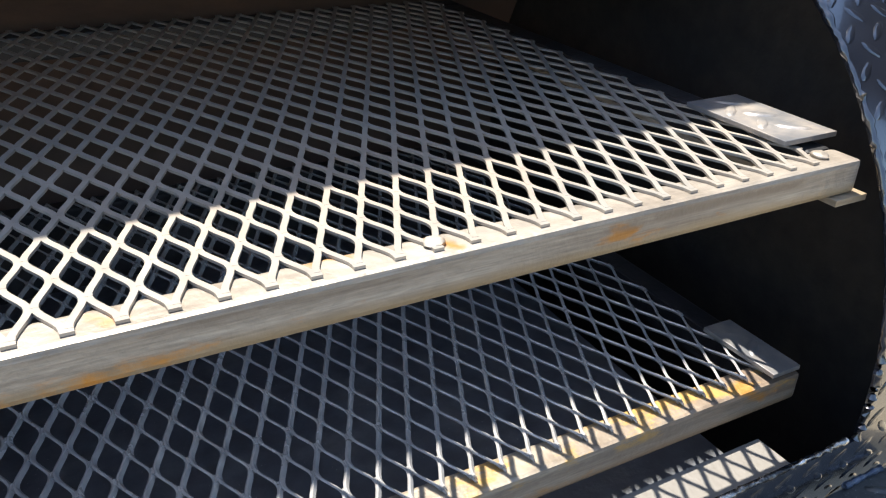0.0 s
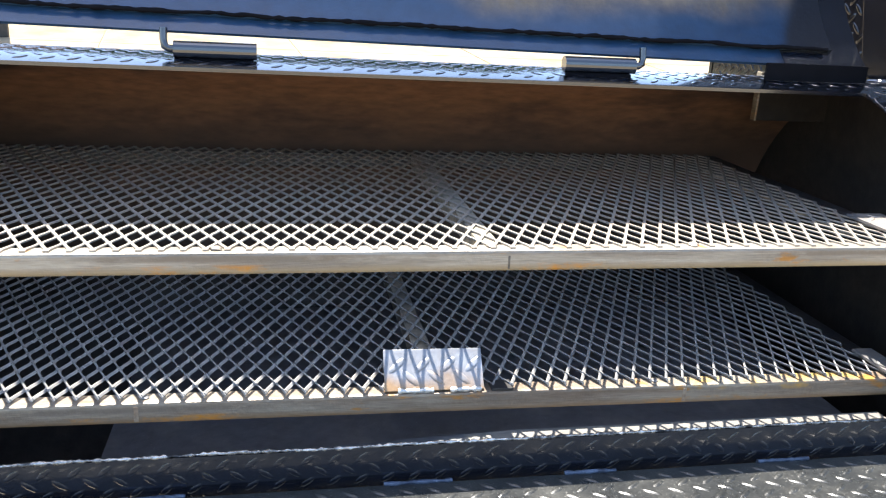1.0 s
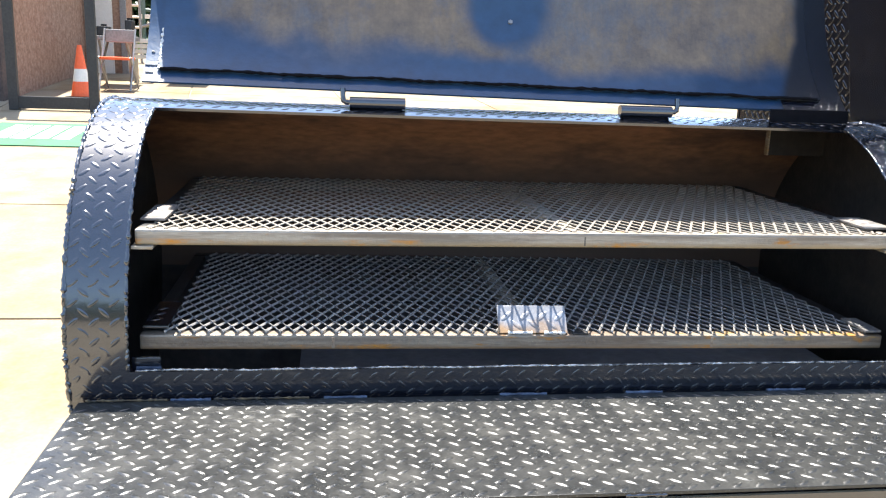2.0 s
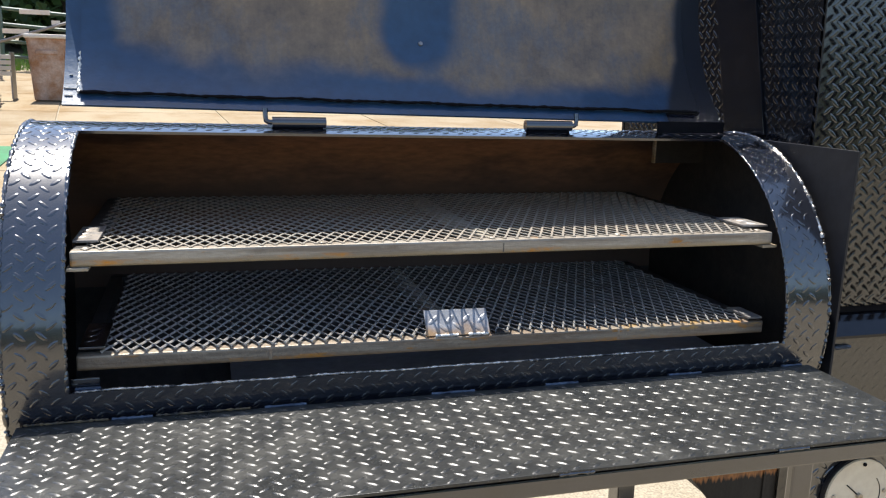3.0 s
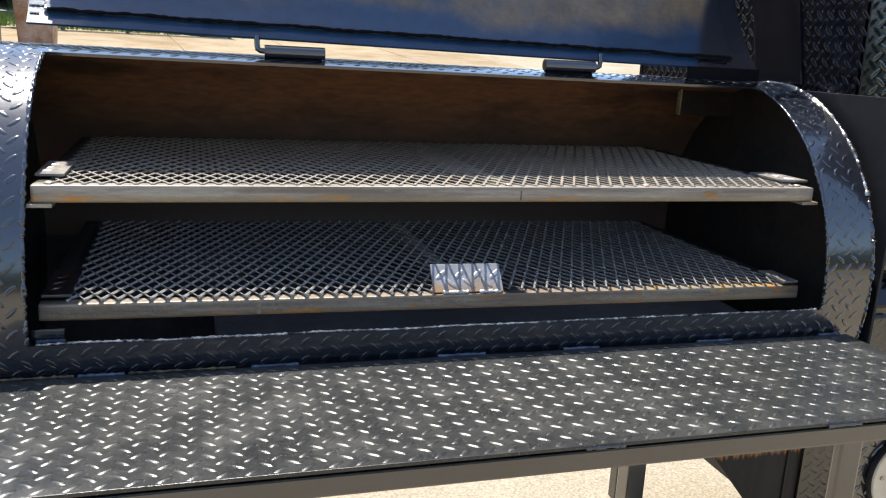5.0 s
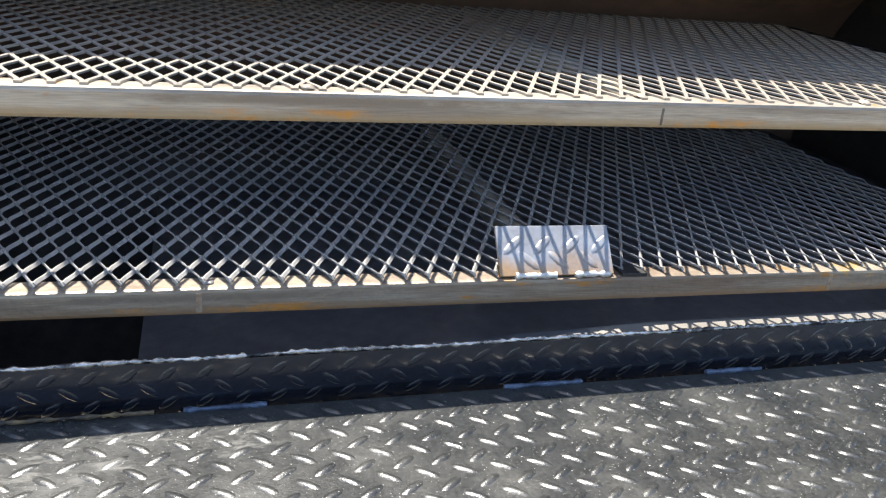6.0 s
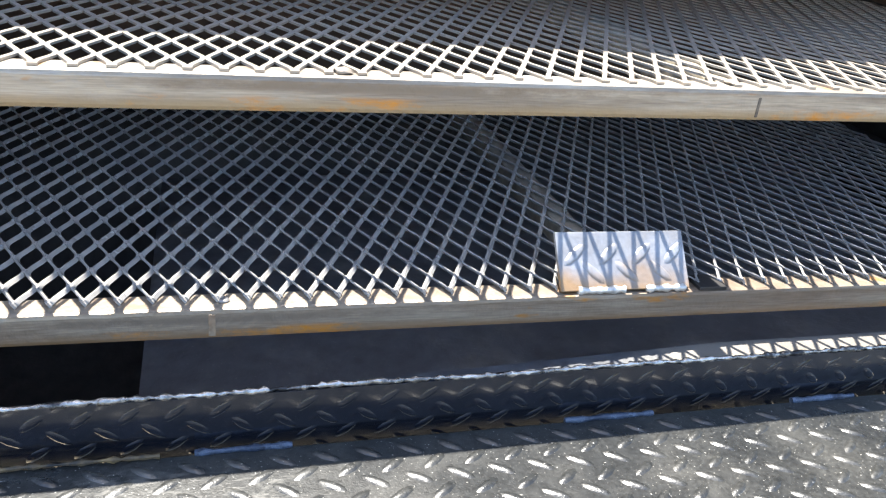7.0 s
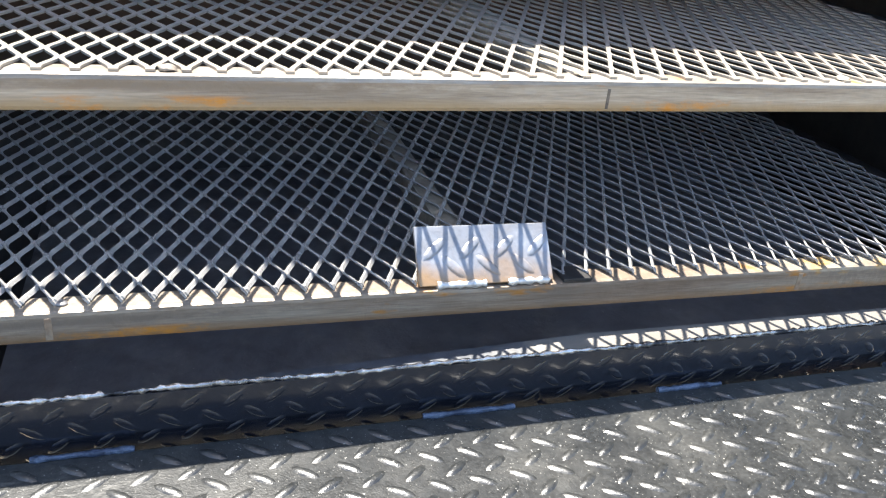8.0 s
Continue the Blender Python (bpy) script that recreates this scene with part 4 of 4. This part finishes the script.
def work_table():
    y = 11.8
    base = (-2.87, y, gx(y) + 0.012)
    ob = thing("work_table", base, "cluttered grey folding work table", "table")
    part("tabletop", box(bmesh.new(), (-0.27, -0.3, 0.64), (0.27, 0.3, 0.70), 0.01), GREY_METAL, ob)
    for sx in (-0.23, 0.23):
        for sy in (-0.25, 0.25):
            bm = bmesh.new()
            rod(bm, (sx, sy, 0), (sx * 0.8, -sy, 0.64), 0.018)
            part("leg", bm, GREY_METAL, ob)
    for k, (x, w, h) in enumerate(((-0.17, 0.08, 0.14), (0.03, 0.10, 0.08), (0.20, 0.05, 0.24))):
        q = thing("tool_case", (base[0] + x, y, base[2] + 0.70), "dark tool case lying on the work table", "case")
        part("case_body", box(bmesh.new(), (-w, -0.12, 0), (w, 0.12, h), 0.02), SOOT, q)
        part("grip", box(bmesh.new(), (-0.04, -0.015, h), (0.04, 0.015, h + 0.03), 0.006), RUBBER, q)


def folding_chair():
    y = 11.2
    base = (-2.72, y, gx(y) + 0.012)
    ob = thing("folding_chair", base, "folding metal chair with an orange-red seat", "chair")
    part("seat", box(bmesh.new(), (-0.2, -0.2, 0.42), (0.2, 0.18, 0.46), 0.015), ORANGE, ob)
    for s in (-0.21, 0.21):
        for a, b in (((s, -0.25, 0), (s, 0.2, 0.85)), ((s, 0.28, 0), (s, -0.18, 0.46))):
            bm = bmesh.new()
            rod(bm, a, b, 0.013)
            part("leg", bm, GREY_METAL, ob)
    part("backrest", box(bmesh.new(), (-0.2, 0.16, 0.66), (0.2, 0.19, 0.84), 0.012), GREY_METAL, ob)


def crate():
    y = 12.4
    base = (-2.63, y, gx(y) + 0.012)
    ob = thing("slatted_crate", base, "white slatted crate stack standing on the concrete", "crate")
    for z in np.arange(0.34, 0.66, 0.08):
        part("slat", box(bmesh.new(), (-0.13, -0.15, z), (0.13, -0.13, z + 0.06), 0.006), WHITE, ob)
    for x in (-0.13, 0.11):
        part("post", box(bmesh.new(), (x, -0.129, 0), (x + 0.02, 0.15, 0.68), 0.004), GREY_METAL, ob)


def traffic_cone():
    y = 10.2
    ob = thing("traffic_cone", (-2.95, y, gx(y) + 0.012), "orange traffic cone with a white band", "cone")
    part("base", box(bmesh.new(), (-0.17, -0.17, 0), (0.17, 0.17, 0.03), 0.01), RUBBER, ob)
    for name, z0, z1, mat in (("cone", 0.03, 0.22, ORANGE), ("band", 0.2202, 0.38, WHITE), ("cone", 0.3802, 0.68, ORANGE)):
        bm = bmesh.new()
        rod(bm, (0, 0, z0), (0, 0, z1), 0.135 - 0.16 * z0, 0.135 - 0.16 * z1, n=24)
        part(name, bm, mat, ob, smooth=False)


def green_mat():
    y = 7.48
    ob = thing("floor_mat", (-2.24, y, gx(y) + 0.013), "green mat with worn white lettering bars lying on concrete", "mat")
    tilt = Matrix.Rotation(math.atan(0.080), 4, "X")
    bm = box(bmesh.new(), (-0.95, -0.63, 0), (0.62, 0.63, 0.012), 0.003)
    bm.transform(tilt)
    part("mat", bm, GREEN, ob)
    for lo, hi in (((-0.75, -0.30), (-0.58, 0.46)), ((-0.55, -0.30), (-0.40, 0.46)), ((-0.36, -0.30), (-0.20, 0.46)), ((-0.16, -0.30), (0.0, 0.46)), ((0.14, -0.42), (0.20, 0.40))):
        bm = box(bmesh.new(), (*lo, 0.0125), (*hi, 0.015))
        bm.transform(tilt)
        part("lettering_bar", bm, WHITE, ob)


def brick_pier():
    y = 13.4
    ob = thing("brick_pier", (-3.52, y, gx(y)), "tan brick pier with a pale door leaf, at the shop's corner", "building")
    bm = bmesh.new()
    box(bm, (-3.6, 0, -0.2), (0.42, 0.5, 3.6))
    part("wall", bm, BRICK, ob)
    part("door_leaf", box(bmesh.new(), (-0.05, -0.05, 0), (0.22, -0.004, 2.2), 0.006), WHITE, ob)
    part("corner_strip", box(bmesh.new(), (0.34, -0.03, 0), (0.44, -0.004, 3.4), 0.005), GREY_METAL, ob)
    for k in range(40):
        part("brick_course", box(bmesh.new(), (-3.6, -0.003, 0.085 * k), (-0.06, -0.0005, 0.085 * k + 0.007)), CONCRETE, ob)


def shop_frame():
    y = 9.1
    ob = thing("door_frame", (-2.92, y, gx(y) + 0.012), "dark metal frame of an open glazed shop door", "door")
    for x in (-0.48, 0.42):
        part("stile", box(bmesh.new(), (x - 0.055, -0.03, 0), (x + 0.055, 0.03, 2.5), 0.006), SOOT, ob)
    part("bottom_rail", box(bmesh.new(), (-0.424, -0.03, 0.02), (0.364, 0.03, 0.16), 0.006), SOOT, ob)
    part("top_rail", box(bmesh.new(), (-0.424, -0.03, 2.36), (0.364, 0.03, 2.5), 0.006), SOOT, ob)


# workshop added so that the cabinet's side mirrors a dark wall
def shop():
    y = 9.75
    ob = thing("shop_building", (-7.85, y, gx(y)), "brick workshop with a flat roof edge, added with a darkened front for reflections", "building")
    part("wall", box(bmesh.new(), (-5.2, 0.0, -0.3), (4.1, 0.35, 4.2)), DARK_BRICK, ob)
    part("wall", box(bmesh.new(), (3.75, 0.3505, -0.3), (4.1, 3.60, 4.2)), BRICK, ob)
    part("roof", box(bmesh.new(), (-5.4, -0.05, 4.201), (4.15, 4.0, 4.5), 0.02), SOOT, ob)


shop()
wheelie_bin()
tube_gate()
ladder_rack()
work_table()
folding_chair()
crate()
traffic_cone()
green_mat()
brick_pier()
shop_frame()


# ---- grass strip and woods ----
def strip(name, x0, x1, y0, y1, count, mat, label, seed):
    rng = np.random.default_rng(seed)
    n = count
    xy = rng.uniform((x0, y0), (x1, y1), (n, 2))
    verts, faces = [], []
    for k in range(n):
        x, y = xy[k]
        z = gx(y)
        a, h, w = rng.uniform(0, 6.28), rng.uniform(0.06, 0.16), 0.02
        dx, dy = math.cos(a) * w, math.sin(a) * w
        verts += [(x - dx, y - dy, z), (x + dx, y + dy, z), (x + dy, y - dx, z + h)]
        faces.append((3 * k, 3 * k + 1, 3 * k + 2))
    me = bpy.data.meshes.new(name)
    me.from_pydata(verts, [], faces)
    me.materials.append(mat)
    return tagged(new(name, me), label, "grass", kind="stuff")


strip("grass", -14, 6, 17.3, 21.5, 16000, GRASS, "bright green mown grass beyond the yard", 4)


def woods(name, x0, x1, y0, y1, trees, seed, label, height, leaf=0.17, count=70):
    """A stand of trees: tapered trunks, limbs and many small leaves in uneven clumps."""
    rng = np.random.default_rng(seed)
    bm = bmesh.new()
    verts, faces = [], []
    for t in range(trees):
        x, y = rng.uniform(x0, x1), rng.uniform(y0, y1)
        z, h = gx(y), height * rng.uniform(0.7, 1.15)
        rod(bm, (x, y, z - 0.2), (x + rng.uniform(-0.5, 0.5), y, z + h * 0.75), 0.22, 0.07, n=7)
        for c in range(16):
            up, a = rng.uniform(0.08, 1.0), rng.uniform(0, 6.28)
            far = rng.uniform(0.3, 2.6) * (1.1 - 0.6 * up)
            p = np.array((x + far * math.cos(a), y + far * math.sin(a), z + h * up))
            if c < 6:
                rod(bm, (x, y, z + h * up * 0.7), tuple(p), 0.06, 0.02, n=5)
            for q in rng.normal(0, (0.75, 0.75, 0.5), (count, 3)):
                v = rng.normal(0, leaf, (2, 3))
                k = len(verts)
                verts += [tuple(p + q - v[0]), tuple(p + q + v[1]), tuple(p + q + v[0]), tuple(p + q - v[1])]
                faces.append((k, k + 1, k + 2, k + 3))
    me = bpy.data.meshes.new("leaves")
    me.from_pydata(verts, [], faces)
    me.materials.append(LEAF)
    trunks = tagged(part(name, bm, BARK), label, "woods", kind="stuff")
    leaves = new("leaves", me)
    leaves.parent = trunks


woods("far_woods", -16, 8, 23, 30, 34, 11, "dark green woods behind the yard", 9, 0.085, 220)
woods("far_woods", -45, 50, -32, -25, 120, 12, "dark green woods across the yard", 4.6, 0.13, 90)
# this stand is added only to fill the horizon in reflections
woods("far_woods", 40, 50, -30, 30, 24, 13, "dark green woods added beside the yard for reflections", 6)
